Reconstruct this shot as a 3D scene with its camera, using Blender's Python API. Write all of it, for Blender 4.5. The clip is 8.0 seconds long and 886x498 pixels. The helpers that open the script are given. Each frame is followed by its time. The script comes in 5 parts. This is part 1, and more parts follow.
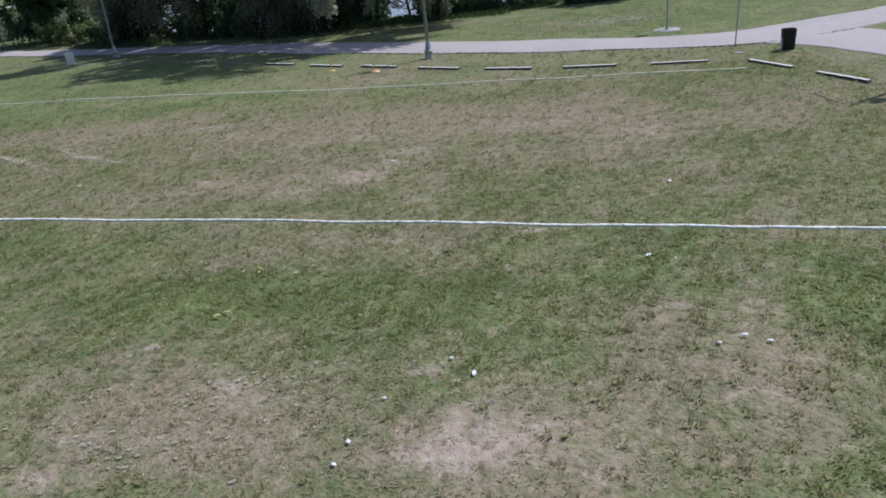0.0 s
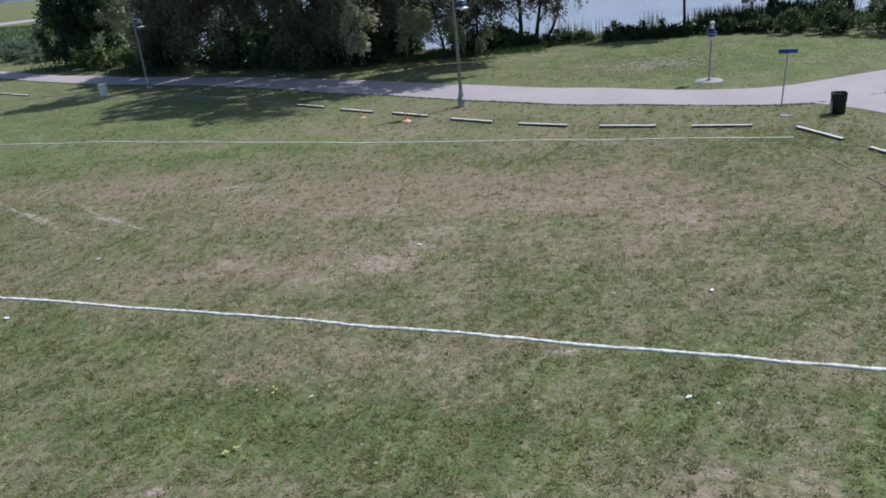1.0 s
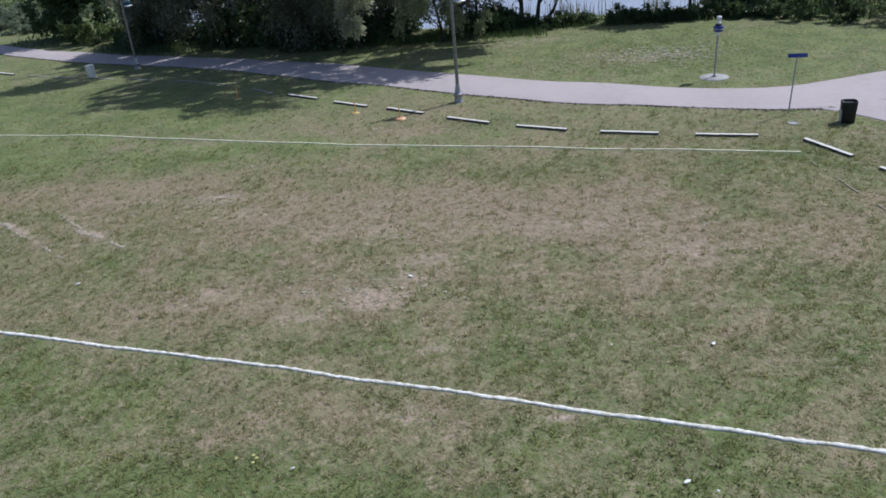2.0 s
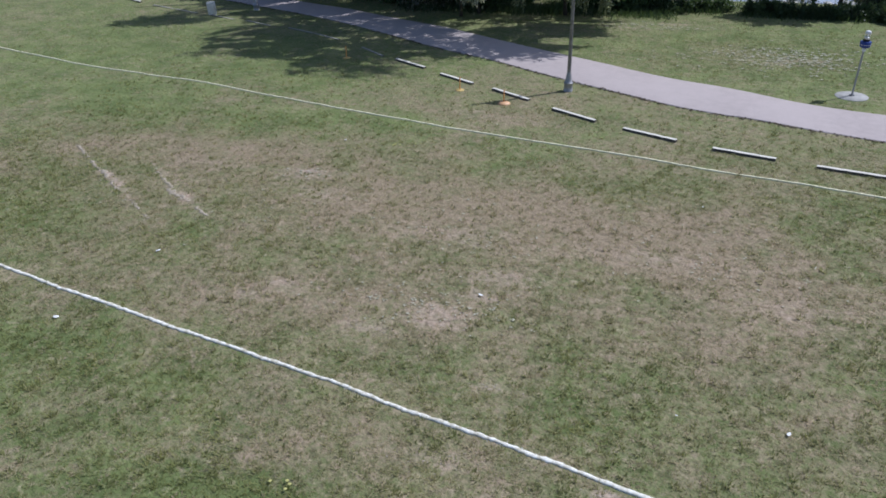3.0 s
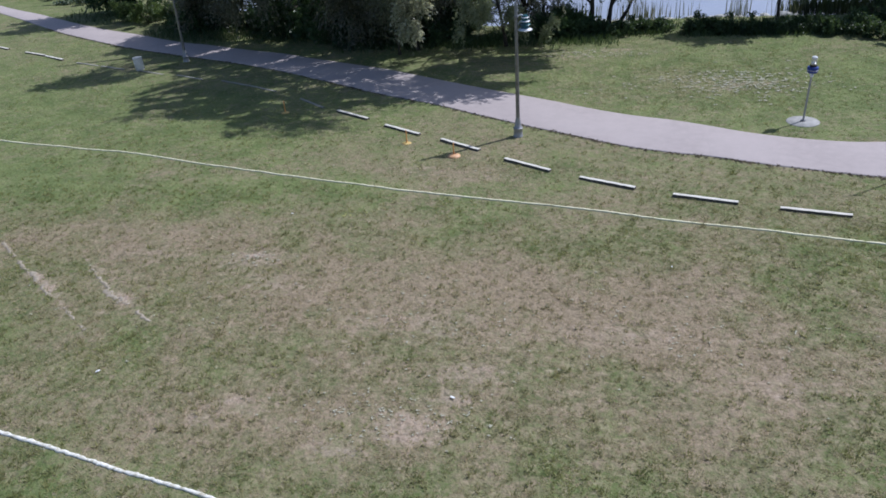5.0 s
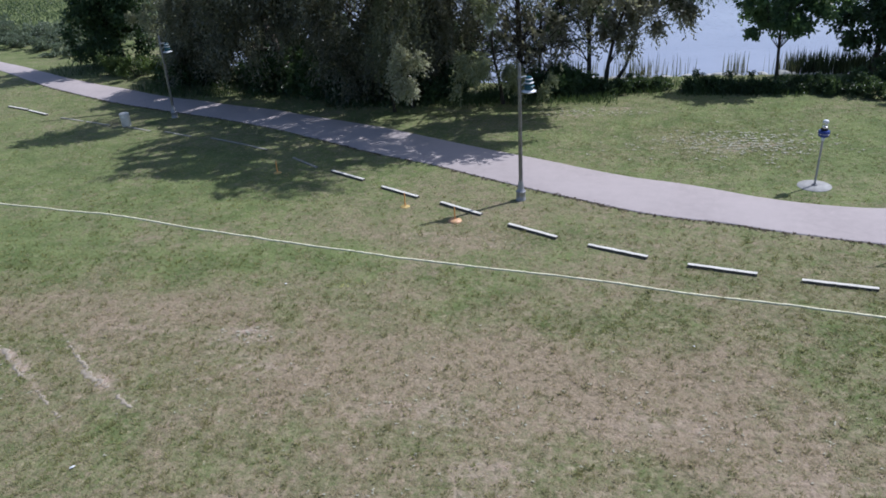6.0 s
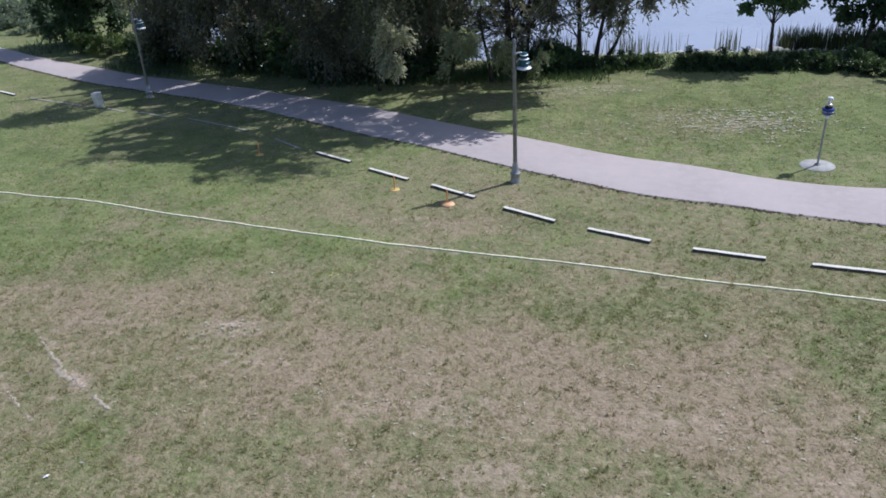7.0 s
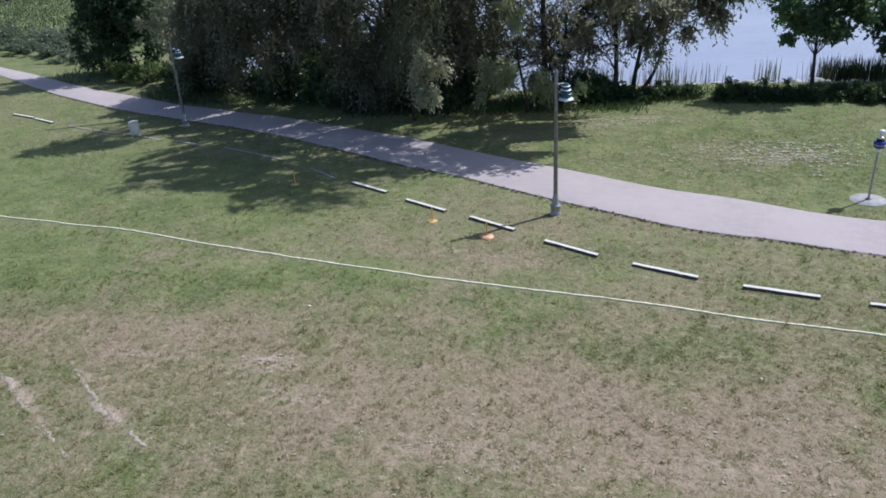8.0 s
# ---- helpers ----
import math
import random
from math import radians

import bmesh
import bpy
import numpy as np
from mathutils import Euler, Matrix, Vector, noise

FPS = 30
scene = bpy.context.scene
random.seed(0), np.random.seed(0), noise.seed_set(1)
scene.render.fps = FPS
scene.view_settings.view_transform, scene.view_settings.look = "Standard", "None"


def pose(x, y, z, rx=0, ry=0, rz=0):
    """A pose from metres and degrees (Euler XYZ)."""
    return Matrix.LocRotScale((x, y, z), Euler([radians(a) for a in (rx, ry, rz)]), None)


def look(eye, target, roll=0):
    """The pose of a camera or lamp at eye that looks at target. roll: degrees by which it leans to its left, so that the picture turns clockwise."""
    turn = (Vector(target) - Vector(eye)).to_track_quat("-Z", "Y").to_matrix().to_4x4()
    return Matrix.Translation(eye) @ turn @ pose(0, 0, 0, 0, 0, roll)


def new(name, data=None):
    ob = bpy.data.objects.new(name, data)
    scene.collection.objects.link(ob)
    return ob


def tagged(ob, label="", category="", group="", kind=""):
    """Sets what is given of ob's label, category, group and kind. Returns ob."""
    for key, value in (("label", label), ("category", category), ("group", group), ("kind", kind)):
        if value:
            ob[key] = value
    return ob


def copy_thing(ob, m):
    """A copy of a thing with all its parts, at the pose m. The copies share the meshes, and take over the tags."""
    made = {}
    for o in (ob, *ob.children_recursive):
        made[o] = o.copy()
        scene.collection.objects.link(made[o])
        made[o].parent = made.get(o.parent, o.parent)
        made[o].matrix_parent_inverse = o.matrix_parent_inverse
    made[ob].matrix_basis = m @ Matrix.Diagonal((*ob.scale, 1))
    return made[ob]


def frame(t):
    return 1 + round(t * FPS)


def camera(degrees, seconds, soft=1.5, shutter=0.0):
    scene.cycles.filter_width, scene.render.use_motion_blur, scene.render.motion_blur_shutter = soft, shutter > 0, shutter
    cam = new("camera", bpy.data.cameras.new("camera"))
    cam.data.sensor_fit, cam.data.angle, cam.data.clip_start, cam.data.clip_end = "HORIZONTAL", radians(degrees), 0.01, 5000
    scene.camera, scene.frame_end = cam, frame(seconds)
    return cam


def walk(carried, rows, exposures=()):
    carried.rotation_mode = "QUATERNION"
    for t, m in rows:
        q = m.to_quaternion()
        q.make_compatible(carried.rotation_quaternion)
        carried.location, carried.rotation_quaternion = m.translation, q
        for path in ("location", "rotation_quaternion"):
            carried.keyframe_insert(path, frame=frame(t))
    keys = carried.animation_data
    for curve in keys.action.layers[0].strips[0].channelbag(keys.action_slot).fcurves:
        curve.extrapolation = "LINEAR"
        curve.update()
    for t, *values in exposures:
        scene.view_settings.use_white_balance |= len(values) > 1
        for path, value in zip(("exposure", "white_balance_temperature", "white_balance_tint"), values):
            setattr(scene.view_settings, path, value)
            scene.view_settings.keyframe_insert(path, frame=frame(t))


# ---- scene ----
cam = camera(58.0, 8.0, soft=1.7)
PATH = [
    (0, (0.043, -0.812, 7.117), (-0.108, 1.029, 6.35), -6.3),
    (0.2, (0.039, -0.404, 7.503), (-0.15, 1.421, 6.705), -5.7),
    (0.5, (0.11, 0.155, 8.148), (-0.102, 1.944, 7.279), -5.4),
    (0.7, (0.141, 0.518, 8.432), (-0.074, 2.312, 7.573), -5.6),
    (0.8, (0.172, 0.703, 8.575), (-0.047, 2.517, 7.762), -5.8),
    (1, (0.222, 1.188, 9.071), (-0.004, 3.028, 8.321), -5.7),
    (1.2, (0.278, 1.614, 9.339), (0.049, 3.453, 8.588), -5.6),
    (2.3, (0.563, 3.571, 11.213), (0.327, 5.333, 10.297), -5.1),
    (2.5, (0.719, 4.04, 11.459), (0.417, 5.774, 10.508), -5.2),
    (3, (0.866, 4.824, 12.198), (0.401, 6.516, 11.237), -1.1),
    (3.5, (0.838, 5.555, 12.923), (0.4, 7.251, 11.956), 2.1),
    (4, (0.747, 6.159, 13.257), (0.334, 7.876, 12.317), 0.5),
    (4.2, (0.647, 6.265, 13.152), (0.222, 8.007, 12.267), -2.2),
    (5.3, (-0.143, 7.728, 13.873), (-0.484, 9.442, 12.901), -3.9),
    (5.5, (-0.387, 8.003, 13.686), (-0.723, 9.725, 12.727), -3.5),
    (6, (-0.843, 9.112, 13.823), (-1.161, 10.893, 12.97), -3.4),
    (6.5, (-1.269, 9.775, 13.442), (-1.544, 11.556, 12.574), -3.4),
    (7, (-1.621, 10.429, 13.419), (-1.887, 12.195, 12.518), -3.2),
    (7.5, (-1.978, 10.957, 13.705), (-2.266, 12.764, 12.899), -2.5),
    (8, (-2.3, 11.028, 13.365), (-2.627, 12.815, 12.529), -3.4),
]
walk(cam, [(t, look(eye, target, roll)) for t, eye, target, roll in PATH], [(0, -0.2, 5660, 11), (2.5, -0.19, 5690, 12.5), (4, -0.19, 5690, 12.5), (8, 0.02, 5720, 13.5)])

# ---- world, sun, exposure ----
SUN_AZ, SUN_EL = radians(54.0), radians(50.5)      # clockwise from +y
world = bpy.data.worlds.new("sky")
scene.world = world
world.use_nodes = True
wn = world.node_tree.nodes
sky = wn.new("ShaderNodeTexSky")
sky.sky_type, sky.sun_disc = "NISHITA", False
sky.sun_elevation, sky.sun_rotation = SUN_EL, SUN_AZ
sky.air_density, sky.dust_density = 1.0, 1.5
wn["Background"].inputs["Strength"].default_value = 0.108
world.node_tree.links.new(sky.outputs["Color"], wn["Background"].inputs["Color"])
sun = new("sun", bpy.data.lights.new("sun", "SUN"))
sun.data.energy, sun.data.angle, sun.data.color = 4.2, radians(0.55), (1.0, 0.96, 0.91)
toward = Vector((math.sin(SUN_AZ) * math.cos(SUN_EL), math.cos(SUN_AZ) * math.cos(SUN_EL), math.sin(SUN_EL)))
sun.matrix_world = look(toward * 200, (0, 0, 0))
toward_sun = np.array(toward)


# ---- materials ----
class Mat:
    """A node material with short ways to add nodes."""

    def __init__(self, name):
        self.m = bpy.data.materials.new(name)
        self.m.use_nodes = True
        self.t = self.m.node_tree
        self.b = self.t.nodes["Principled BSDF"]
        self.out = self.t.nodes["Material Output"]

    def put(self, socket, value):
        if isinstance(value, bpy.types.NodeSocket):
            self.t.links.new(value, socket)
        elif isinstance(value, tuple) and len(value) == 3 and socket.type == "RGBA":
            socket.default_value = (*value, 1.0)
        else:
            socket.default_value = value

    def place(self):
        return self.t.nodes.new("ShaderNodeTexCoord").outputs["Object"]

    def spot(self):
        return self.t.nodes.new("ShaderNodeNewGeometry").outputs["Position"]

    def noise(self, scale, detail=4.0, rough=0.55, vector=None, out="Fac", distort=0.0):
        n = self.t.nodes.new("ShaderNodeTexNoise")
        n.inputs["Scale"].default_value, n.inputs["Detail"].default_value = scale, detail
        n.inputs["Roughness"].default_value, n.inputs["Distortion"].default_value = rough, distort
        self.put(n.inputs["Vector"], vector if vector is not None else self.spot())
        return n.outputs[out]

    def stretch(self, sx, sy, sz, vector=None):
        n = self.t.nodes.new("ShaderNodeMapping")
        n.inputs["Scale"].default_value = (sx, sy, sz)
        self.put(n.inputs["Vector"], vector if vector is not None else self.place())
        return n.outputs["Vector"]

    def math(self, op, a, b=0.0, clamp=False):
        n = self.t.nodes.new("ShaderNodeMath")
        n.operation, n.use_clamp = op, clamp
        self.put(n.inputs[0], a)
        self.put(n.inputs[1], b)
        return n.outputs[0]

    def span(self, x, lo, hi, to_lo=0.0, to_hi=1.0):
        n = self.t.nodes.new("ShaderNodeMapRange")
        self.put(n.inputs["Value"], x)
        for key, v in (("From Min", lo), ("From Max", hi), ("To Min", to_lo), ("To Max", to_hi)):
            n.inputs[key].default_value = v
        return n.outputs["Result"]

    def mix(self, f, a, b, blend="MIX"):
        n = self.t.nodes.new("ShaderNodeMix")
        n.data_type, n.blend_type = "RGBA", blend
        self.put(n.inputs["Factor"], f)
        self.put(n.inputs[6], a)
        self.put(n.inputs[7], b)
        return n.outputs[2]

    def attribute(self, name):
        n = self.t.nodes.new("ShaderNodeAttribute")
        n.attribute_name = name
        return n.outputs["Fac"]

    def island(self):
        return self.t.nodes.new("ShaderNodeNewGeometry").outputs["Random Per Island"]

    def each(self):
        return self.t.nodes.new("ShaderNodeObjectInfo").outputs["Random"]

    def bump(self, height, strength=0.4, distance=0.02):
        n = self.t.nodes.new("ShaderNodeBump")
        n.inputs["Strength"].default_value, n.inputs["Distance"].default_value = strength, distance
        self.put(n.inputs["Height"], height)
        self.t.links.new(n.outputs["Normal"], self.b.inputs["Normal"])

    def done(self, color=None, rough=None, metal=None, spec=None):
        for key, v in (("Base Color", color), ("Roughness", rough), ("Metallic", metal), ("Specular IOR Level", spec)):
            if v is not None:
                self.put(self.b.inputs[key], v)
        return self.m

    def thin(self, color, share=0.35):
        """Lets light through, as leaves do."""
        tr = self.t.nodes.new("ShaderNodeBsdfTranslucent")
        self.put(tr.inputs["Color"], color)
        mx = self.t.nodes.new("ShaderNodeMixShader")
        mx.inputs["Fac"].default_value = share
        self.t.links.new(self.b.outputs["BSDF"], mx.inputs[1])
        self.t.links.new(tr.outputs["BSDF"], mx.inputs[2])
        self.t.links.new(mx.outputs["Shader"], self.out.inputs["Surface"])
        return self.m


GREEN, GREEN_LIGHT, STRAW, SOIL, SOIL_PALE = (0.122, 0.161, 0.057), (0.196, 0.232, 0.09), (0.375, 0.295, 0.205), (0.39, 0.295, 0.225), (0.53, 0.425, 0.345)


def ground_material():
    k = Mat("lawn soil")
    wide, mid, fine = k.noise(0.22, 3), k.noise(0.9, 5, 0.65), k.noise(9.0, 4, 0.7)
    tuft, knot, fleck = k.noise(2.6, 4, 0.7, distort=0.6), k.noise(3.6, 3, 0.6), k.noise(3.1, 4, 0.65, distort=0.4)
    dry = k.math("ADD", k.attribute("dry"), k.span(mid, 0.3, 0.7, -0.2, 0.2))
    dry = k.math("ADD", dry, k.span(tuft, 0.3, 0.7, -0.32, 0.32))
    dry = k.math("ADD", dry, k.span(k.noise(6.5, 4, 0.7, distort=0.3), 0.3, 0.7, -0.35, 0.35))
    dry = k.math("ADD", dry, k.span(wide, 0.3, 0.7, -0.2, 0.2), clamp=True)
    green = k.mix(k.span(k.noise(0.6, 3), 0.35, 0.65), GREEN, GREEN_LIGHT)
    green = k.mix(k.math("MULTIPLY", k.span(tuft, 0.42, 0.6, 0.3, 0.0), k.attribute("coarse")), green, (0.07, 0.085, 0.03))
    straw = k.mix(k.span(fine, 0.35, 0.7), (0.235, 0.19, 0.125), STRAW)
    color = k.mix(dry, green, straw)
    soil = k.mix(k.span(k.noise(5.0, 5, 0.7), 0.4, 0.66), SOIL, SOIL_PALE)
    bare = k.math("ADD", k.attribute("bare"), k.span(k.noise(2.6, 5, 0.7), 0.3, 0.7, -0.6, 0.3), clamp=True)
    color = k.mix(bare, color, soil)
    # Dark pockets: moist soil and the shade between grass clumps, painted in.
    color = k.mix(k.math("MULTIPLY", k.span(knot, 0.34, 0.43, 0.5, 0.0), k.attribute("coarse")), color, (0.06, 0.055, 0.028))
    color = k.mix(k.math("MULTIPLY", k.span(fleck, 0.58, 0.68, 0.0, 0.45), k.attribute("coarse")), color, (0.47, 0.39, 0.27))
    k.bump(k.math("ADD", k.math("MULTIPLY", knot, 1.8), fine), 0.7, 0.06)
    return k.done(color, 0.95, spec=0.15)


def grass_material():
    k = Mat("grass blades")
    tone = k.math("ADD", k.attribute("tone"), k.span(k.island(), 0, 1, -0.18, 0.18), clamp=True)
    green = k.mix(k.span(k.noise(0.5, 3), 0.35, 0.65), (0.235, 0.267, 0.094), (0.345, 0.353, 0.135))
    color = k.mix(tone, green, (0.53, 0.447, 0.305))
    color = k.mix(k.attribute("paint"), color, (0.8, 0.8, 0.78))
    k.done(color, 0.75, spec=0.2)
    return k.thin(color, 0.55)


def leaf_material(name, dark, light, share=0.35, patch=0.5):
    k = Mat(name)
    each = k.math("POWER", k.island(), 2.4)
    f = k.math("ADD", k.math("MULTIPLY", each, 0.75), k.span(k.noise(patch, 3), 0.35, 0.65, -0.25, 0.55), clamp=True)
    color = k.mix(f, dark, light)
    k.done(color, 0.42, spec=0.5)
    return k.thin(k.mix(0.5, color, (light[0] * 1.25, light[1] * 1.28, light[2] * 0.72)), share)


def bark_material(name, a, b):
    k = Mat(name)
    v = k.stretch(6, 6, 1.2)
    n = k.noise(2.5, 6, 0.7, v)
    k.bump(n, 0.9, 0.05)
    return k.done(k.mix(k.span(n, 0.3, 0.7), a, b), 0.9, spec=0.2)


def path_material():
    k = Mat("worn pale asphalt")
    grit, blot, big = k.noise(38, 3, 0.8), k.noise(2.2, 5, 0.65), k.noise(0.35, 3)
    c = k.mix(k.span(blot, 0.3, 0.7), (0.43, 0.372, 0.358), (0.51, 0.445, 0.428))
    c = k.mix(k.span(big, 0.35, 0.65, 0.0, 0.5), c, (0.55, 0.482, 0.464))
    c = k.mix(k.span(grit, 0.35, 0.7, 0.0, 0.35), c, (0.25, 0.225, 0.22))
    crack = k.t.nodes.new("ShaderNodeTexVoronoi")
    crack.feature = "DISTANCE_TO_EDGE"
    crack.inputs["Scale"].default_value = 0.33
    k.put(crack.inputs["Vector"], k.spot())
    line = k.span(crack.outputs["Distance"], 0.0, 0.006, 0.1, 0.0)
    c = k.mix(line, c, (0.15, 0.13, 0.12))
    k.bump(grit, 0.35, 0.01)
    return k.done(c, 0.9, spec=0.25)


def plain(name, a, b, rough=0.6, metal=0.0, scale=6.0, bump=0.1, spec=None):
    k = Mat(name)
    n = k.noise(scale, 5, 0.65, k.place())
    if bump:
        k.bump(k.noise(scale * 5, 3, 0.7, k.place()), bump, 0.01)
    return k.done(k.mix(k.span(n, 0.3, 0.7), a, b), k.span(k.noise(scale * 2, 3, 0.6, k.place()), 0.3, 0.7, rough - 0.08, rough + 0.08), metal, spec)


def timber_material(name, dark, light):
    k = Mat(name)
    v = k.stretch(1.5, 28, 28)
    n, g = k.noise(1.6, 6, 0.7, v), k.noise(3.0, 3, 0.6, k.place())
    c = k.mix(k.span(n, 0.3, 0.72), dark, light)
    c = k.mix(k.span(g, 0.55, 0.8, 0.0, 0.4), c, (0.3 * light[0], 0.32 * light[1], 0.3 * light[2]))
    c = k.mix(k.math("MULTIPLY", k.each(), 0.35), c, (0.7 * light[0], 0.66 * light[1], 0.6 * light[2]))
    k.bump(n, 0.12, 0.004)
    return k.done(c, 0.85, spec=0.2)


def water_material():
    k = Mat("pond water")
    v = k.stretch(1.0, 1.6, 1.0, k.spot())
    w = k.math("ADD", k.noise(1.4, 4, 0.6, v), k.math("MULTIPLY", k.noise(6.0, 3, 0.6, v), 0.25))
    k.bump(w, 0.25, 0.12)
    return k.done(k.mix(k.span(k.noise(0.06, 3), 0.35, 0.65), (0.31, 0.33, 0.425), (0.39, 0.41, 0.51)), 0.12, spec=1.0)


def paint_material():
    k = Mat("white field paint")
    n = k.noise(7.0, 5, 0.7)
    return k.done(k.mix(k.span(n, 0.35, 0.62), (0.46, 0.43, 0.32), (0.87, 0.86, 0.80)), 0.85, spec=0.2)


def faded_paint_material():
    k = Mat("faded field paint")
    n = k.noise(3.0, 5, 0.75)
    return k.done(k.mix(k.span(n, 0.3, 0.5), (0.48, 0.46, 0.26), (0.80, 0.76, 0.54)), 0.9, spec=0.2)


def drum_material():
    k = Mat("thin white plastic")
    color = k.mix(k.span(k.noise(4.0, 5, 0.65, k.place()), 0.3, 0.7), (0.82, 0.82, 0.81), (0.90, 0.90, 0.89))
    k.done(color, 0.45)
    return k.thin(color, 0.6)


M_GROUND, M_GRASS, M_PATH, M_WATER = ground_material(), grass_material(), path_material(), water_material()
M_PAINT, M_FADED, M_TIMBER = paint_material(), faded_paint_material(), timber_material("bleached timber top", (0.58, 0.55, 0.48), (0.9, 0.87, 0.79))
# Groove colour: dark wood plus the shade inside the recess, painted in.
M_SIDE = timber_material("dark stained timber groove with painted shade", (0.05, 0.042, 0.035), (0.12, 0.105, 0.09))
# Dimmer top for beams under the trees; their shade is in the colour.
M_SHADE_TIMBER = timber_material("weathered timber top with painted shade", (0.2, 0.2, 0.165), (0.46, 0.45, 0.39))
# Side colour: darker wood, darkened further to paint in the unlit face.
M_FLANK = timber_material("grey timber side with painted shade", (0.09, 0.08, 0.07), (0.2, 0.18, 0.16))
M_BARK = bark_material("grey brown bark", (0.03, 0.025, 0.021), (0.105, 0.09, 0.075))
M_WILLOW = leaf_material("willow leaves", (0.045, 0.05, 0.038), (0.35, 0.35, 0.285), 0.48)
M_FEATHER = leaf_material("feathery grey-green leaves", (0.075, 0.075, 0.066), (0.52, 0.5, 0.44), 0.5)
M_SAGE = leaf_material("sage green leaves", (0.30, 0.31, 0.24), (0.66, 0.65, 0.57), 0.6)
M_OAK = leaf_material("dark broad leaves", (0.028, 0.056, 0.026), (0.115, 0.185, 0.075), 0.3)
M_SHRUB = leaf_material("shrub leaves", (0.06, 0.095, 0.036), (0.22, 0.29, 0.11), 0.5)
M_FRESH = leaf_material("fresh green leaves", (0.055, 0.09, 0.05), (0.22, 0.28, 0.14), 0.45)
M_POND_TREE = leaf_material("mid green leaves", (0.04, 0.085, 0.045), (0.2, 0.30, 0.145), 0.5)
M_HEDGE = leaf_material("hedge leaves", (0.032, 0.06, 0.027), (0.12, 0.175, 0.07), 0.38)
M_MEADOW = leaf_material("meadow grass", (0.036, 0.066, 0.03), (0.085, 0.13, 0.055), 0.3, 0.1)
M_PALE_SHRUB = leaf_material("pale shrub leaves", (0.10, 0.135, 0.09), (0.27, 0.32, 0.225), 0.3, 0.2)
M_REED = leaf_material("reed blades", (0.07, 0.085, 0.035), (0.22, 0.21, 0.11), 0.25)
M_STEEL = plain("galvanised grey steel", (0.17, 0.17, 0.19), (0.30, 0.30, 0.32), 0.38, 0.8, 5.0, 0.05)
M_CAST = plain("cast grey base", (0.28, 0.28, 0.30), (0.42, 0.42, 0.44), 0.5, 0.5, 8.0, 0.15)
M_TEAL = plain("teal enamel", (0.012, 0.06, 0.085), (0.03, 0.14, 0.17), 0.3, 0.0, 5.0, 0.0)
M_WHITE = plain("white enamel", (0.72, 0.73, 0.75), (0.82, 0.82, 0.83), 0.35, 0.0, 5.0, 0.0)
M_LENS = plain("clear lamp glass", (0.75, 0.78, 0.8), (0.85, 0.87, 0.88), 0.15, 0.0, 3.0, 0.0)
M_BLUE = plain("blue paint", (0.012, 0.035, 0.20), (0.03, 0.07, 0.33), 0.4, 0.0, 5.0, 0.05)
M_SILVER = plain("bright silver metal", (0.55, 0.56, 0.58), (0.75, 0.76, 0.78), 0.3, 0.8, 6.0, 0.05)
M_BLACK = plain("black plastic", (0.004, 0.004, 0.005), (0.010, 0.010, 0.011), 0.6, 0.0, 5.0, 0.25)
M_GREYPL = plain("grey plastic", (0.30, 0.31, 0.33), (0.40, 0.41, 0.42), 0.5, 0.0, 5.0, 0.1)
M_DRUM = drum_material()
M_ORANGE = plain("orange plastic", (0.80, 0.33, 0.08), (0.86, 0.43, 0.15), 0.5, 0.0, 5.0, 0.05)
M_PEACH = plain("pale peach plastic", (0.66, 0.36, 0.17), (0.74, 0.45, 0.25), 0.5, 0.0, 5.0, 0.05)
M_AMBER = plain("faded amber plastic", (0.55, 0.38, 0.12), (0.62, 0.46, 0.18), 0.55, 0.0, 5.0, 0.05)
M_CONCRETE = plain("pale concrete", (0.30, 0.295, 0.285), (0.42, 0.41, 0.395), 0.9, 0.0, 5.0, 0.3, 0.2)
M_PAD = plain("bright worn concrete", (0.29, 0.285, 0.27), (0.47, 0.46, 0.44), 0.9, 0.0, 3.0, 0.3, 0.2)
M_ROCK = plain("pale shore rock", (0.32, 0.31, 0.29), (0.62, 0.61, 0.58), 0.9, 0.0, 3.0, 0.6, 0.2)
M_CRUMB = plain("pale dry leaf bits", (0.29, 0.245, 0.185), (0.43, 0.375, 0.3), 0.9, 0.0, 9.0, 0.0, 0.2)
M_THATCH = plain("pale dead grass", (0.36, 0.35, 0.26), (0.52, 0.50, 0.40), 0.9, 0.0, 9.0, 0.0, 0.2)
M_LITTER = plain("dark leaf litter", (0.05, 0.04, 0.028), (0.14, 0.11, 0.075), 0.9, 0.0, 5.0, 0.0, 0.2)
M_PAPER = plain("white paper", (0.75, 0.75, 0.74), (0.88, 0.88, 0.87), 0.8, 0.0, 20.0, 0.1)
M_YELLOW = plain("yellow flowers", (0.42, 0.41, 0.12), (0.55, 0.52, 0.2), 0.7, 0.0, 20.0, 0.0)
M_GREY = leaf_material("grey green leaves", (0.20, 0.225, 0.14), (0.48, 0.50, 0.35), 0.5)
M_HANG = leaf_material("hanging willow leaves", (0.085, 0.10, 0.06), (0.25, 0.265, 0.175), 0.45)
M_CATTAIL = leaf_material("cattail blades", (0.014, 0.024, 0.012), (0.05, 0.075, 0.035), 0.15)
M_WOODS = leaf_material("far woods leaves", (0.03, 0.05, 0.025), (0.08, 0.12, 0.05), 0.2, 0.05)


